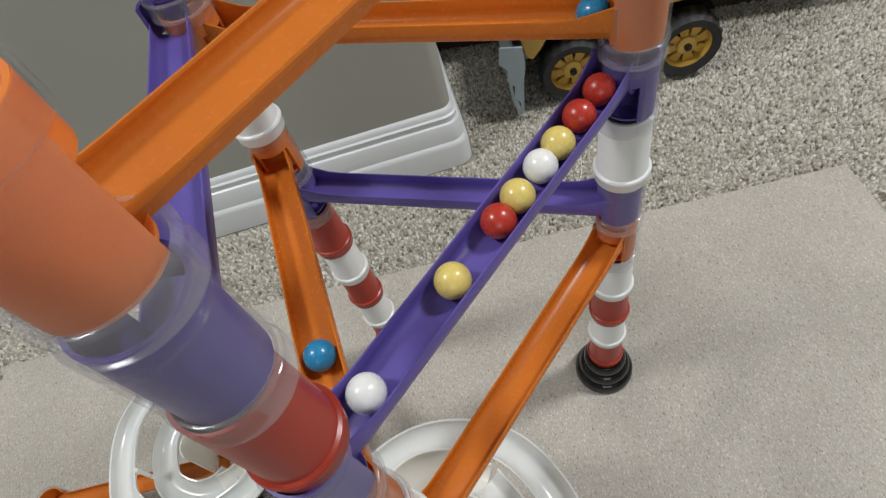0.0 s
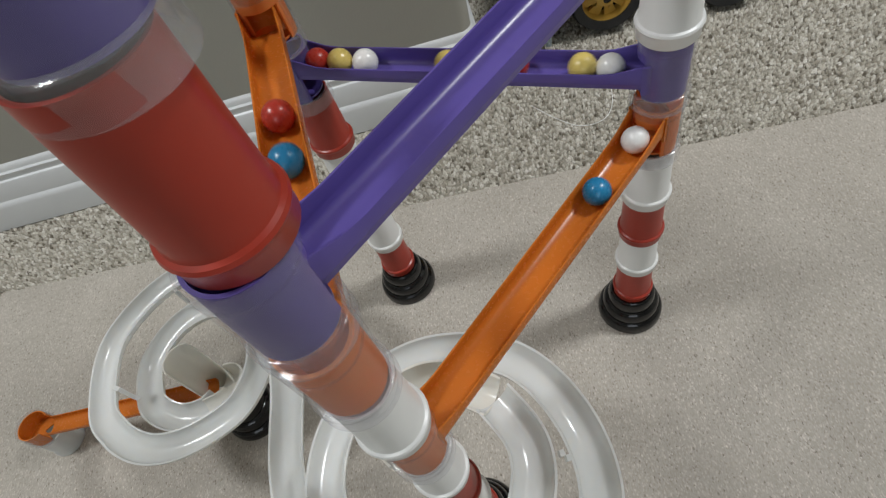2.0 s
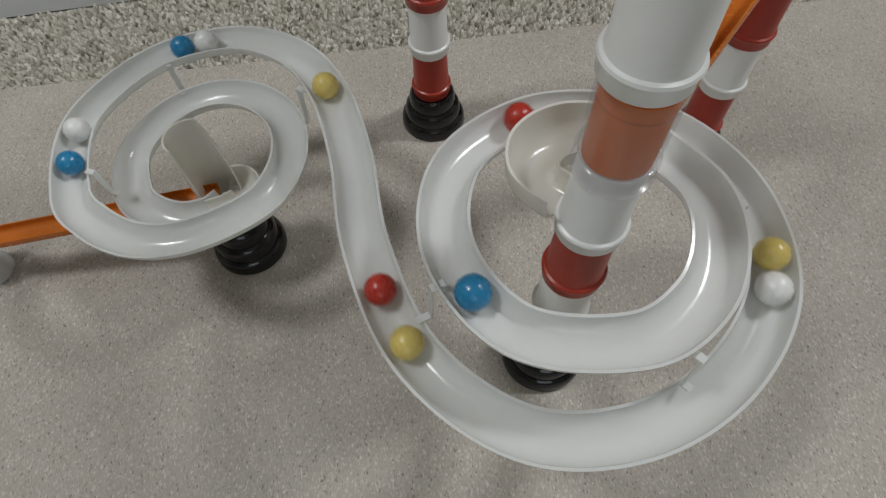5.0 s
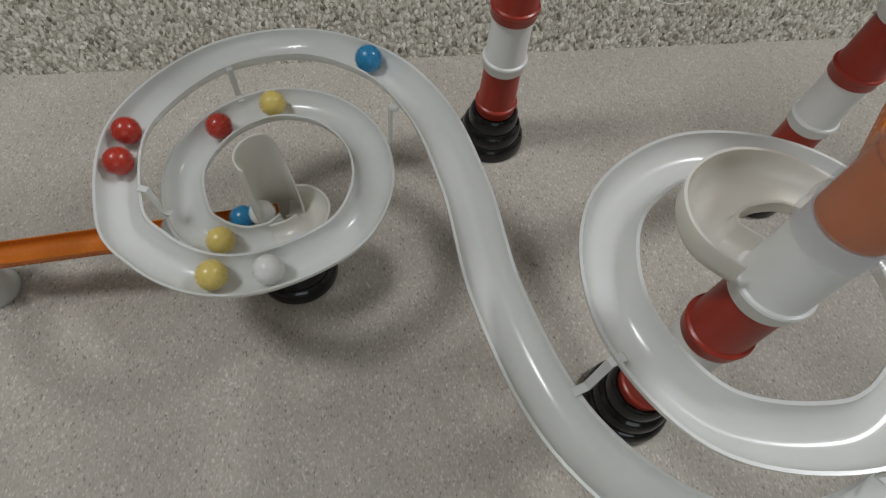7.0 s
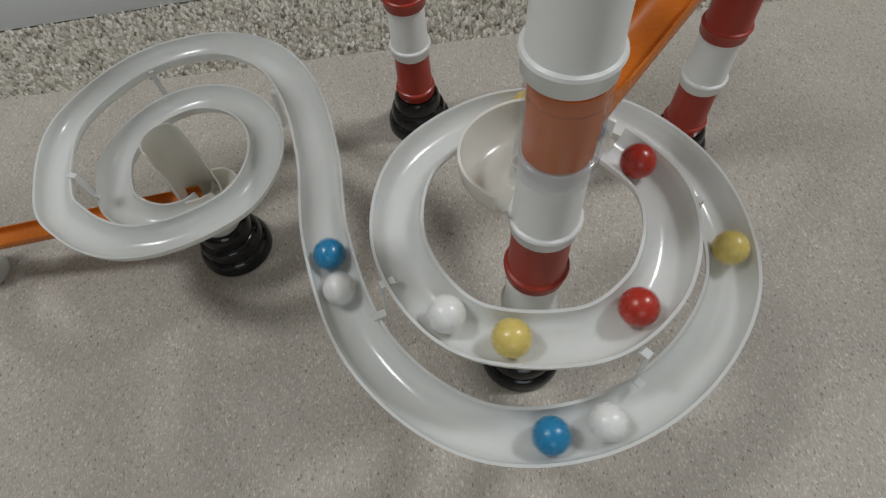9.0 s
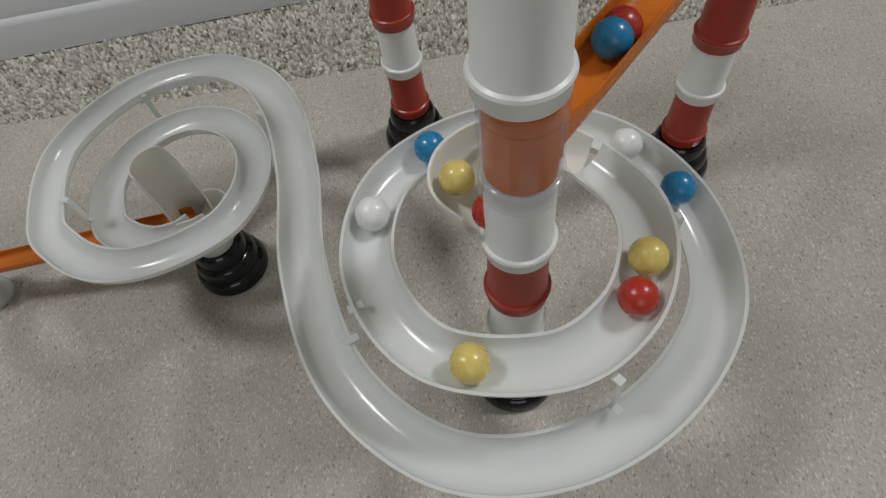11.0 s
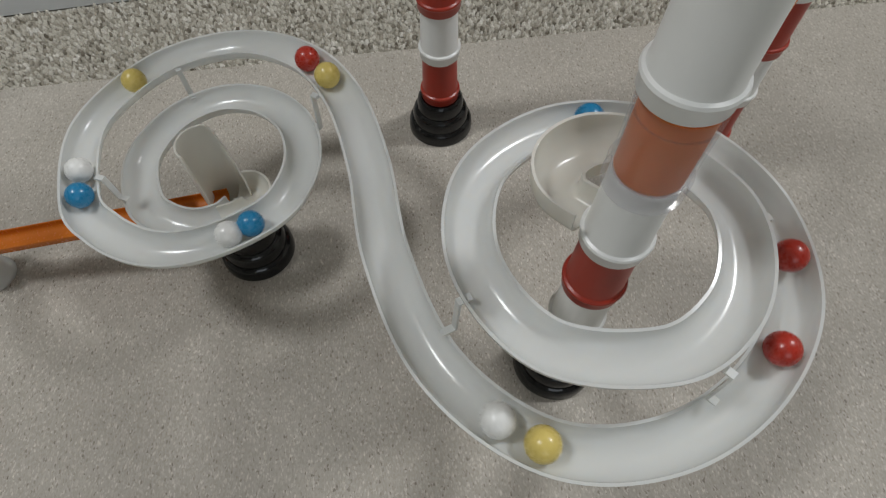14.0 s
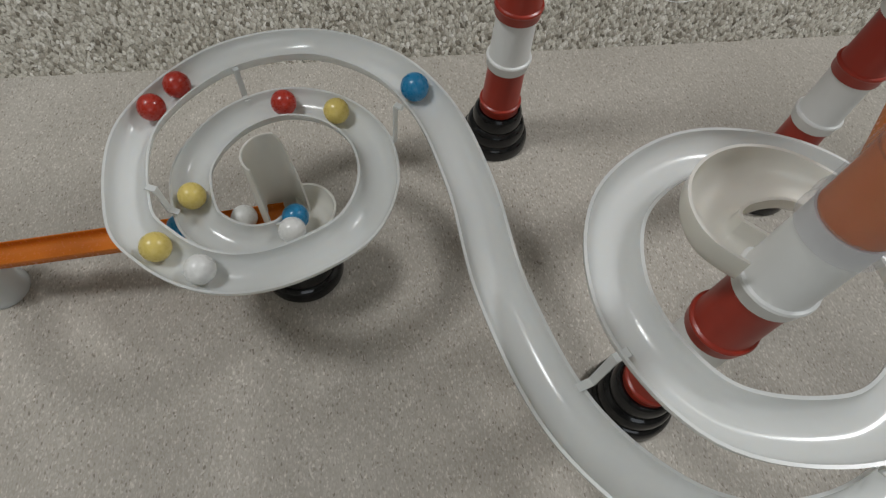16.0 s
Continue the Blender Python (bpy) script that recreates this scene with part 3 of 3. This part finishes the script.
tower(RIGHT, [r, w, r, w, ("orange", heading(RIGHT, FRONT)), ("purple", heading(RIGHT, LEFT)), w, ("purple", heading(RIGHT, FRONT)), ("orange", heading(RIGHT, LEFT)), w, ("orange", heading(RIGHT, FRONT))],
      "tall stacked red, white and clear tube tower on a black foot", 0.8)
tower(LEFT, [r, w, r, w, r, ("purple", heading(LEFT, RIGHT)), ("orange", heading(LEFT, FRONT)), w, ("orange", heading(LEFT, RIGHT)), ("purple", heading(LEFT, FRONT)), w],
      "tall stacked tube tower on a black foot near the baseboard", 1.8)


# ---- ramps ----
def wall_height(i, n, hi, flare):
    e = min(i, n - 1 - i) / (n - 1)
    return hi * (1 + flare * max(0, 1 - e / 0.09))


def bed_outline():
    o, q = 0.0127, 0.0113
    outer = [(o * math.cos(a), 0.0055 - 0.0068 * abs(math.sin(a)) ** 0.6) for a in (0.0, 0.35, 0.7, 1.1, 1.57, 2.04, 2.44, 2.79, 3.1416)]
    inner = [(q * math.cos(a), 0.0055 - 0.0054 * abs(math.sin(a)) ** 0.6) for a in (3.1416, 2.95, 2.7, 2.4, 2.0, 1.57, 1.14, 0.74, 0.44, 0.19, 0.0)]
    return outer + inner


def wall_outline(side, h):
    o, q = 0.0128, 0.0112
    return [(side * s, u) for s, u in ((o - 0.0001, 0.0053), (o, h), (o - 0.0004, h + 0.0006), (q + 0.0004, h + 0.0006), (q, h), (q + 0.0001, 0.0053))]


def channel_parts(t, p, q, material, hi, wide=1.0, flares=True, flare=0.6):
    n = 27
    line = [p.lerp(q, i / (n - 1)) for i in range(n)]
    bm = bmesh.new()
    sweep(bm, line, lambda i: [(s * wide, u) for s, u in bed_outline()])
    part("bed", bm, material, t)
    for side in (1, -1):
        bm = bmesh.new()
        sweep(bm, line, lambda i: [(s * wide, u) for s, u in wall_outline(side, wall_height(i, n, hi, flare) if flares else hi)])
        part("side_wall", bm, material, t)
    if flares:
        for at, way in ((p, (p - q).normalized()), (q, (q - p).normalized())):
            bm = bmesh.new()
            a = math.degrees(math.atan2(way.y, way.x))
            lathe(bm, [(0.0104, 0.0), (0.0124, 0.0), (0.0124, 0.019), (0.0116, 0.0198), (0.0104, 0.019)], 16, a - 95, a + 95)
            ob = part("end_collar", bm, material, t)
            ob.matrix_basis = Matrix.Translation(at + Vector((0, 0, -0.001)))


def ramp_thing(colour, a, b, *more):
    p, q = ramp_ends(a, b, *more, 0.0085)
    c = (p + q) / 2
    t = empty("marble_ramp", Matrix.Translation(c))
    channel_parts(t, p - c, q - c, COLOURS[colour], LOW_WALLS.get(more[0], 0.0110), 0.85 if more[0] == 9 else 1.0 if more[0] == 10 else 0.9, flare=0.1 if more[0] in LOW_WALLS else 0.6)
    return tagged(t, colour + " plastic ramp channel sloping between two towers", "ramp", "ramps between the towers")


for row in RAMPS:
    ramp_thing(*row)


# ---- the white double spiral ----
def trough(w, up_out=0.0, up_in=0.0, depth=0.0105, power=1.08):
    """Half-round gutter; the left rim of the way can stand higher."""
    pts = []
    a = w / 2
    for i in range(13):
        f = math.pi * i / 12
        c, s = math.cos(f), math.sin(f)
        lift = up_out * max(0, c) ** 2 + up_in * max(0, -c) ** 2
        pts.append((a * c, -depth * max(s, 0) ** power + lift))
    for i in range(12, -1, -1):
        f = math.pi * i / 12
        c, s = math.cos(f), math.sin(f)
        lift = up_out * max(0, c) ** 2 + up_in * max(0, -c) ** 2
        pts.append(((a + 0.0015) * c, -(depth + 0.0016) * max(s, 0) ** power + lift + (0.0002 if s < 0.1 else 0)))
    return pts


spiral = empty("double_spiral_track", pose(0, 0, 0))
course = spline(RING + BEND, 10)
bm = bmesh.new()
sweep(bm, course, lambda i: trough(0.0228))
part("gutter", bm, MILKY, spiral)
cup = spline(CUP[1:] + RING[:1], 8)
bm = bmesh.new()
def cup_section(i):
    f = min(1, (len(cup) - 1 - i) / 14)
    return trough(0.0225 + 0.0015 * f, 0.0045 * f, -0.0035 * f, 0.0105 + 0.0050 * f, 1.08 - 0.63 * f)


sweep(bm, cup, cup_section)
part("feeder_cup", bm, CREAM, spiral, "curled cream feeder cup")


def clip(a, b):
    """A small bracket that ties two turns together."""
    a, b = Vector(a), Vector(b)
    bm = bmesh.new()
    d = (b - a)
    side = Vector((-d.y, d.x, 0)).normalized() * 0.0019
    mid1, mid2 = a + Vector((d.x, d.y, 0)) * 0.45, b - Vector((d.x, d.y, 0)) * 0.45
    pts = [a, mid1, mid2, b]
    th = Vector((d.x, d.y, 0)).normalized() * 0.0012 + Vector((0, 0, 0.0013))
    rows_ = [[bm.verts.new(p + o) for o in (side, -side, -side - th, side - th)] for p in pts]
    for A, B in zip(rows_, rows_[1:]):
        for j in range(4):
            bm.faces.new((A[j], B[j], B[(j + 1) % 4], A[(j + 1) % 4]))
    bm.faces.new(rows_[0])
    bm.faces.new(rows_[-1])
    part("bracket", bm, MILKY, spiral)


clip((-0.158, 0.037, 0.190), (-0.172, 0.030, 0.163))
clip((-0.053, 0.004, 0.191), (-0.047, -0.002, 0.163))
clip((-0.018, 0.078, 0.193), (-0.012, 0.080, 0.178))
clip((-0.2554, 0.1998, 0.150), (-0.2645, 0.2045, 0.118))
clip((-0.368, 0.2475, 0.132), (-0.3612, 0.2365, 0.111))
clip((-0.4005, 0.1528, 0.124), (-0.3875, 0.1491, 0.104))
# catcher tube in the middle of the small spiral: a tall wall that falls away towards the scoop
def catcher_top(deg):
    return float(np.interp(deg, [12, 40, 75, 90, 244, 246], [0.034, 0.052, 0.092, 0.098, 0.098, 0.034]))


bm = bmesh.new()
lathe(bm, [(0.0145, 0.0), (0.0158, 0.0), (0.0158, 0.034), (0.0145, 0.034)], 40)
n = 46
stations = [12 + 233 * i / (n - 1) for i in range(n)]
walls = []
for deg in stations:
    c, si, top = math.cos(radians(deg)), math.sin(radians(deg)), max(0.036, catcher_top(deg))
    walls.append([bm.verts.new((r_ * c, r_ * si, z)) for r_, z in ((0.0145, 0.034), (0.0158, 0.034), (0.0158, top), (0.0152, top + 0.0005), (0.0145, top))])
for A, B in zip(walls, walls[1:]):
    for j in range(5):
        bm.faces.new((A[j], B[j], B[(j + 1) % 5], A[(j + 1) % 5]))
bm.faces.new(walls[0])
bm.faces.new(walls[-1][::-1])
ob = part("catcher", bm, CREAM, spiral, "milky catcher tube cut open on one side")
ob.matrix_basis = pose(*SPIRAL, level(0))
scoop = spline([(-0.326, 0.141, 0.0950), (-0.3165, 0.1475, 0.0925), (-0.3095, 0.157, 0.0900), (-0.3085, 0.168, 0.0875), (-0.3160, 0.1765, 0.0850), (-0.3270, 0.1765, 0.0835)], 6)
bm = bmesh.new()
sweep(bm, scoop, lambda i: trough(0.0205, -0.002, 0.003 * math.sin(math.pi * i / (len(scoop) - 1)), 0.0100))
part("scoop", bm, CREAM, spiral, "cream scoop curling into the catcher tube")
tagged(spiral, "milky white plastic double spiral marble gutter", "spiral track")
foot = empty("spiral_foot", pose(*SPIRAL, 0))
bm = bmesh.new()
base_mesh(bm)
part("base", bm, BLACK, foot)
tagged(foot, "black stepped plastic foot under the small spiral", "foot")

# exit ramp, its clear end piece and the milky stub that carries it
out = empty("exit_ramp", pose(0, 0, 0))
p, q = Vector(EXIT[0]), Vector(EXIT[1])
channel_parts(out, p, p.lerp(q, 0.955), ORANGE, 0.0075, 0.74, False)
bm = bmesh.new()
end = q + (q - p).normalized() * 0.004
lathe(bm, [(0.0, 0.0), (0.0155, 0.0), (0.0155, 0.019), (0.0143, 0.019), (0.0143, 0.0012), (0.0, 0.0012)], 30, 40, 320)
ob = part("end_cup", bm, ORANGE, out)
ob.matrix_basis = pose(end.x, end.y, end.z - 0.004, 0, 0, 7)
bm = bmesh.new()
lathe(bm, [(0.0162, -0.002), (0.0172, -0.002), (0.0172, 0.021), (0.0162, 0.021)], 36, 40, 320)
ob = part("clear_tube", bm, CLEAR, out)
ob.matrix_basis = pose(end.x, end.y, end.z - 0.004, 0, 0, 7)
tagged(out, "orange plastic exit ramp with a clear end cup", "ramp")
bm = bmesh.new()
lathe(bm, [(0.0160, 0.0), (0.0178, 0.0), (0.0178, 0.004), (0.0165, 0.006), (0.0160, 0.0315), (0.0145, 0.0315), (0.0145, 0.004)], 40)
stub = part("stub_tube", bm, MILKY)
stub.matrix_basis = pose(end.x, end.y, 0)
tagged(stub, "short milky plastic tube standing under the exit ramp", "tube")

# ---- balls ----
WAY = ball_line()
RUN = [0.0]
for a_, b_ in zip(WAY, WAY[1:]):
    RUN.append(RUN[-1] + (b_ - a_).length)
WX = [[p[i] for p in WAY] for i in range(3)]


def ball(colour):
    bm = bmesh.new()
    bmesh.ops.create_icosphere(bm, subdivisions=4, radius=BALL)
    ob = part("ball", bm, BALLS[colour])
    return tagged(ob, "shiny " + colour + " plastic ball rolling down the marble run", "ball", "balls on the run")


def uneven(t):
    """Seconds by which the backward stretch lags behind an even pace."""
    return float(np.interp(t, [7.9, 8.0, 8.1, 8.3, 8.6, 9.0, 9.3], [0, 0.034, 0.026, 0, 0, 0.02, 0]))


def roll(ob, keys):
    """Rolls a ball along its way; keys are run seconds and metres down the way."""
    S, U = [k[0] for k in keys], [k[1] for k in keys]
    rows = []
    for t in film_times(0.1):
        u = float(np.interp(run_time(t) - uneven(t), S, U))
        rows.append((t, Matrix.Translation(Vector([float(np.interp(u, RUN, c)) for c in WX]))))
    walk(ob, rows)


def motions():
    roll(ball("blue"), [(0.00, 0.619), (0.10, 0.635), (0.30, 0.677), (0.50, 0.721), (0.70, 0.765), (1.00, 0.847), (1.10, 0.861), (1.30, 0.909), (1.70, 1.039), (1.90, 1.115), (2.00, 1.161), (2.10, 1.195), (2.30, 1.289), (2.70, 1.476), (2.90, 1.526), (3.00, 1.570), (3.10, 1.604), (3.20, 1.666), (3.40, 1.736), (3.50, 1.810), (3.80, 1.958), (4.00, 2.068), (4.20, 2.190), (4.50, 2.382), (4.60, 2.440), (4.80, 2.590), (5.00, 2.706), (5.20, 2.804), (5.47, 2.990), (5.54, 3.010), (5.67, 3.076), (5.88, 3.166), (6.08, 3.236), (6.70, 3.463)])
    roll(ball("white"), [(0.00, 0.556), (0.30, 0.621), (0.50, 0.661), (0.70, 0.699), (0.90, 0.721), (1.00, 0.763), (1.30, 0.875), (1.50, 0.943), (1.70, 1.025), (2.00, 1.117), (2.10, 1.143), (2.30, 1.213), (2.50, 1.291), (3.00, 1.510), (3.20, 1.604), (3.40, 1.684), (3.50, 1.756), (4.00, 2.036), (4.20, 2.164), (4.50, 2.364), (4.60, 2.424), (4.80, 2.576), (5.00, 2.678), (5.47, 2.958), (5.54, 2.974), (5.67, 3.058), (6.29, 3.269), (6.70, 3.462)])
    roll(ball("blue"), [(0.00, 0.531), (0.30, 0.573), (0.50, 0.617), (0.70, 0.653), (0.90, 0.675), (1.00, 0.719), (1.10, 0.751), (1.30, 0.837), (1.50, 0.913), (1.70, 0.999), (1.90, 1.047), (2.10, 1.099), (2.30, 1.161), (2.50, 1.245), (3.00, 1.487), (3.20, 1.550), (3.40, 1.616), (3.50, 1.668), (3.60, 1.708), (3.80, 1.814), (4.00, 1.934), (4.20, 2.038), (4.50, 2.222), (4.60, 2.280), (4.80, 2.418), (5.00, 2.578), (5.20, 2.680), (5.47, 2.832), (5.54, 2.854), (5.67, 2.940), (5.88, 3.044), (6.08, 3.136), (6.29, 3.224), (6.70, 3.415)])
    roll(ball("white"), [(0.00, 0.481), (0.10, 0.500), (0.30, 0.533), (0.50, 0.575), (0.70, 0.623), (0.90, 0.641), (1.00, 0.681), (1.10, 0.713), (1.50, 0.861), (1.70, 0.927), (1.90, 0.993), (2.00, 1.037), (2.30, 1.133), (2.50, 1.197), (2.70, 1.269), (2.80, 1.303), (3.20, 1.502), (3.40, 1.560), (3.50, 1.618), (3.60, 1.660), (3.80, 1.762), (4.20, 2.004), (4.50, 2.204), (4.60, 2.262), (4.80, 2.400), (5.00, 2.560), (5.20, 2.666), (5.54, 2.832), (5.67, 2.918), (5.88, 3.022), (6.29, 3.210), (6.70, 3.400)])
    roll(ball("yellow"), [(0.00, 0.421), (0.10, 0.431), (0.30, 0.459), (0.50, 0.493), (0.70, 0.528), (0.90, 0.588), (1.00, 0.635), (1.10, 0.665), (1.50, 0.831), (1.70, 0.901), (1.90, 0.957), (2.00, 1.021), (2.10, 1.053), (2.30, 1.113), (2.50, 1.151), (2.70, 1.195), (2.90, 1.249), (3.00, 1.285), (3.40, 1.483), (3.50, 1.532), (3.60, 1.568), (3.80, 1.662), (4.00, 1.780), (4.20, 1.902), (4.50, 2.078), (4.60, 2.136), (4.80, 2.274), (5.00, 2.424), (5.20, 2.578), (5.47, 2.726), (5.54, 2.744), (5.67, 2.808), (5.88, 2.928), (6.08, 3.046), (6.29, 3.128), (6.70, 3.317)])
    roll(ball("red"), [(0.00, 0.385), (0.10, 0.395), (0.30, 0.419), (0.50, 0.449), (0.70, 0.488), (0.90, 0.518), (1.10, 0.578), (1.30, 0.668), (1.50, 0.778), (1.70, 0.885), (1.90, 0.941), (2.10, 1.021), (2.50, 1.129), (2.70, 1.175), (2.90, 1.227), (3.00, 1.259), (3.50, 1.483), (3.60, 1.508), (3.80, 1.580), (4.00, 1.684), (4.20, 1.788), (4.50, 1.960), (4.60, 2.002), (4.80, 2.126), (5.00, 2.268), (5.20, 2.408), (5.47, 2.616), (5.54, 2.634), (5.67, 2.696), (5.88, 2.792), (6.08, 2.916), (6.29, 3.030), (6.70, 3.217)])
    roll(ball("yellow"), [(0.00, 0.369), (0.10, 0.377), (0.30, 0.401), (0.50, 0.431), (0.70, 0.459), (0.90, 0.491), (1.10, 0.563), (1.30, 0.683), (1.50, 0.757), (1.70, 0.843), (1.90, 0.899), (2.30, 1.057), (2.50, 1.103), (2.70, 1.137), (2.90, 1.187), (3.00, 1.227), (3.60, 1.491), (3.80, 1.560), (4.00, 1.658), (4.20, 1.760), (4.50, 1.934), (4.60, 1.974), (4.80, 2.094), (5.00, 2.236), (5.20, 2.378), (5.47, 2.594), (5.54, 2.612), (5.67, 2.676), (5.88, 2.760), (6.08, 2.872), (6.29, 2.992), (6.70, 3.179)])
    roll(ball("white"), [(0.00, 0.349), (0.10, 0.357), (0.30, 0.385), (0.50, 0.413), (0.70, 0.441), (0.90, 0.463), (1.10, 0.528), (1.30, 0.649), (1.50, 0.721), (1.70, 0.829), (1.90, 0.851), (2.00, 0.883), (2.10, 0.911), (2.30, 0.989), (2.70, 1.121), (2.90, 1.163), (3.00, 1.189), (3.20, 1.243), (3.40, 1.307), (4.00, 1.528), (4.20, 1.608), (4.50, 1.750), (5.00, 2.012), (5.20, 2.134), (5.47, 2.322), (5.54, 2.350), (5.88, 2.590), (6.08, 2.700), (6.29, 2.794), (6.70, 2.981)])
    roll(ball("yellow"), [(0.00, 0.333), (0.10, 0.341), (0.30, 0.367), (0.50, 0.397), (0.70, 0.423), (0.90, 0.445), (1.00, 0.483), (1.10, 0.518), (1.30, 0.631), (1.50, 0.679), (1.70, 0.751), (1.90, 0.831), (2.00, 0.865), (2.10, 0.889), (2.70, 1.101), (2.90, 1.143), (3.00, 1.159), (3.20, 1.205), (3.40, 1.259), (3.50, 1.301), (4.00, 1.506), (4.20, 1.582), (4.50, 1.716), (4.60, 1.760), (5.00, 1.994), (5.20, 2.110), (5.47, 2.304), (5.54, 2.326), (5.67, 2.424), (5.88, 2.570), (6.08, 2.674), (6.29, 2.764), (6.70, 2.951)])
    roll(ball("red"), [(0.00, 0.313), (0.10, 0.319), (0.30, 0.347), (0.50, 0.377), (0.70, 0.405), (0.90, 0.427), (1.00, 0.461), (1.10, 0.493), (1.30, 0.558), (1.50, 0.659), (1.70, 0.729), (2.00, 0.849), (2.10, 0.873), (2.90, 1.119), (3.00, 1.141), (3.20, 1.179), (3.40, 1.227), (3.50, 1.277), (4.04, 1.491), (4.20, 1.534), (4.50, 1.650), (4.60, 1.690), (4.80, 1.784), (5.20, 1.988), (5.47, 2.148), (5.54, 2.168), (5.67, 2.252), (5.88, 2.382), (6.08, 2.544), (6.29, 2.656), (6.70, 2.843)])
    roll(ball("red"), [(0.00, 0.293), (0.10, 0.297), (0.30, 0.313), (0.50, 0.327), (0.70, 0.341), (0.90, 0.359), (1.00, 0.375), (1.10, 0.397), (1.30, 0.443), (1.50, 0.490), (1.70, 0.548), (1.90, 0.647), (2.00, 0.687), (2.10, 0.721), (3.80, 1.269), (4.04, 1.404), (4.50, 1.560), (4.60, 1.600), (4.80, 1.700), (5.00, 1.822), (5.20, 1.934), (5.47, 2.106), (5.54, 2.124), (5.67, 2.216), (5.88, 2.350), (6.08, 2.516), (6.29, 2.634), (6.70, 2.821)])
    roll(ball("blue"), [(0.00, 0.223), (0.30, 0.275), (0.50, 0.297), (0.70, 0.313), (0.90, 0.325), (1.00, 0.345), (1.10, 0.365), (1.30, 0.409), (1.50, 0.459), (1.70, 0.508), (1.90, 0.573), (2.00, 0.651), (2.10, 0.679), (2.30, 0.749), (4.185, 1.412), (4.235, 1.434), (4.285, 1.465), (4.50, 1.512), (4.60, 1.534), (4.80, 1.608), (5.00, 1.698), (5.20, 1.800), (5.47, 1.962), (5.54, 1.980), (5.67, 2.048), (5.88, 2.168), (6.08, 2.308), (6.29, 2.446), (6.70, 2.633)])


motions()
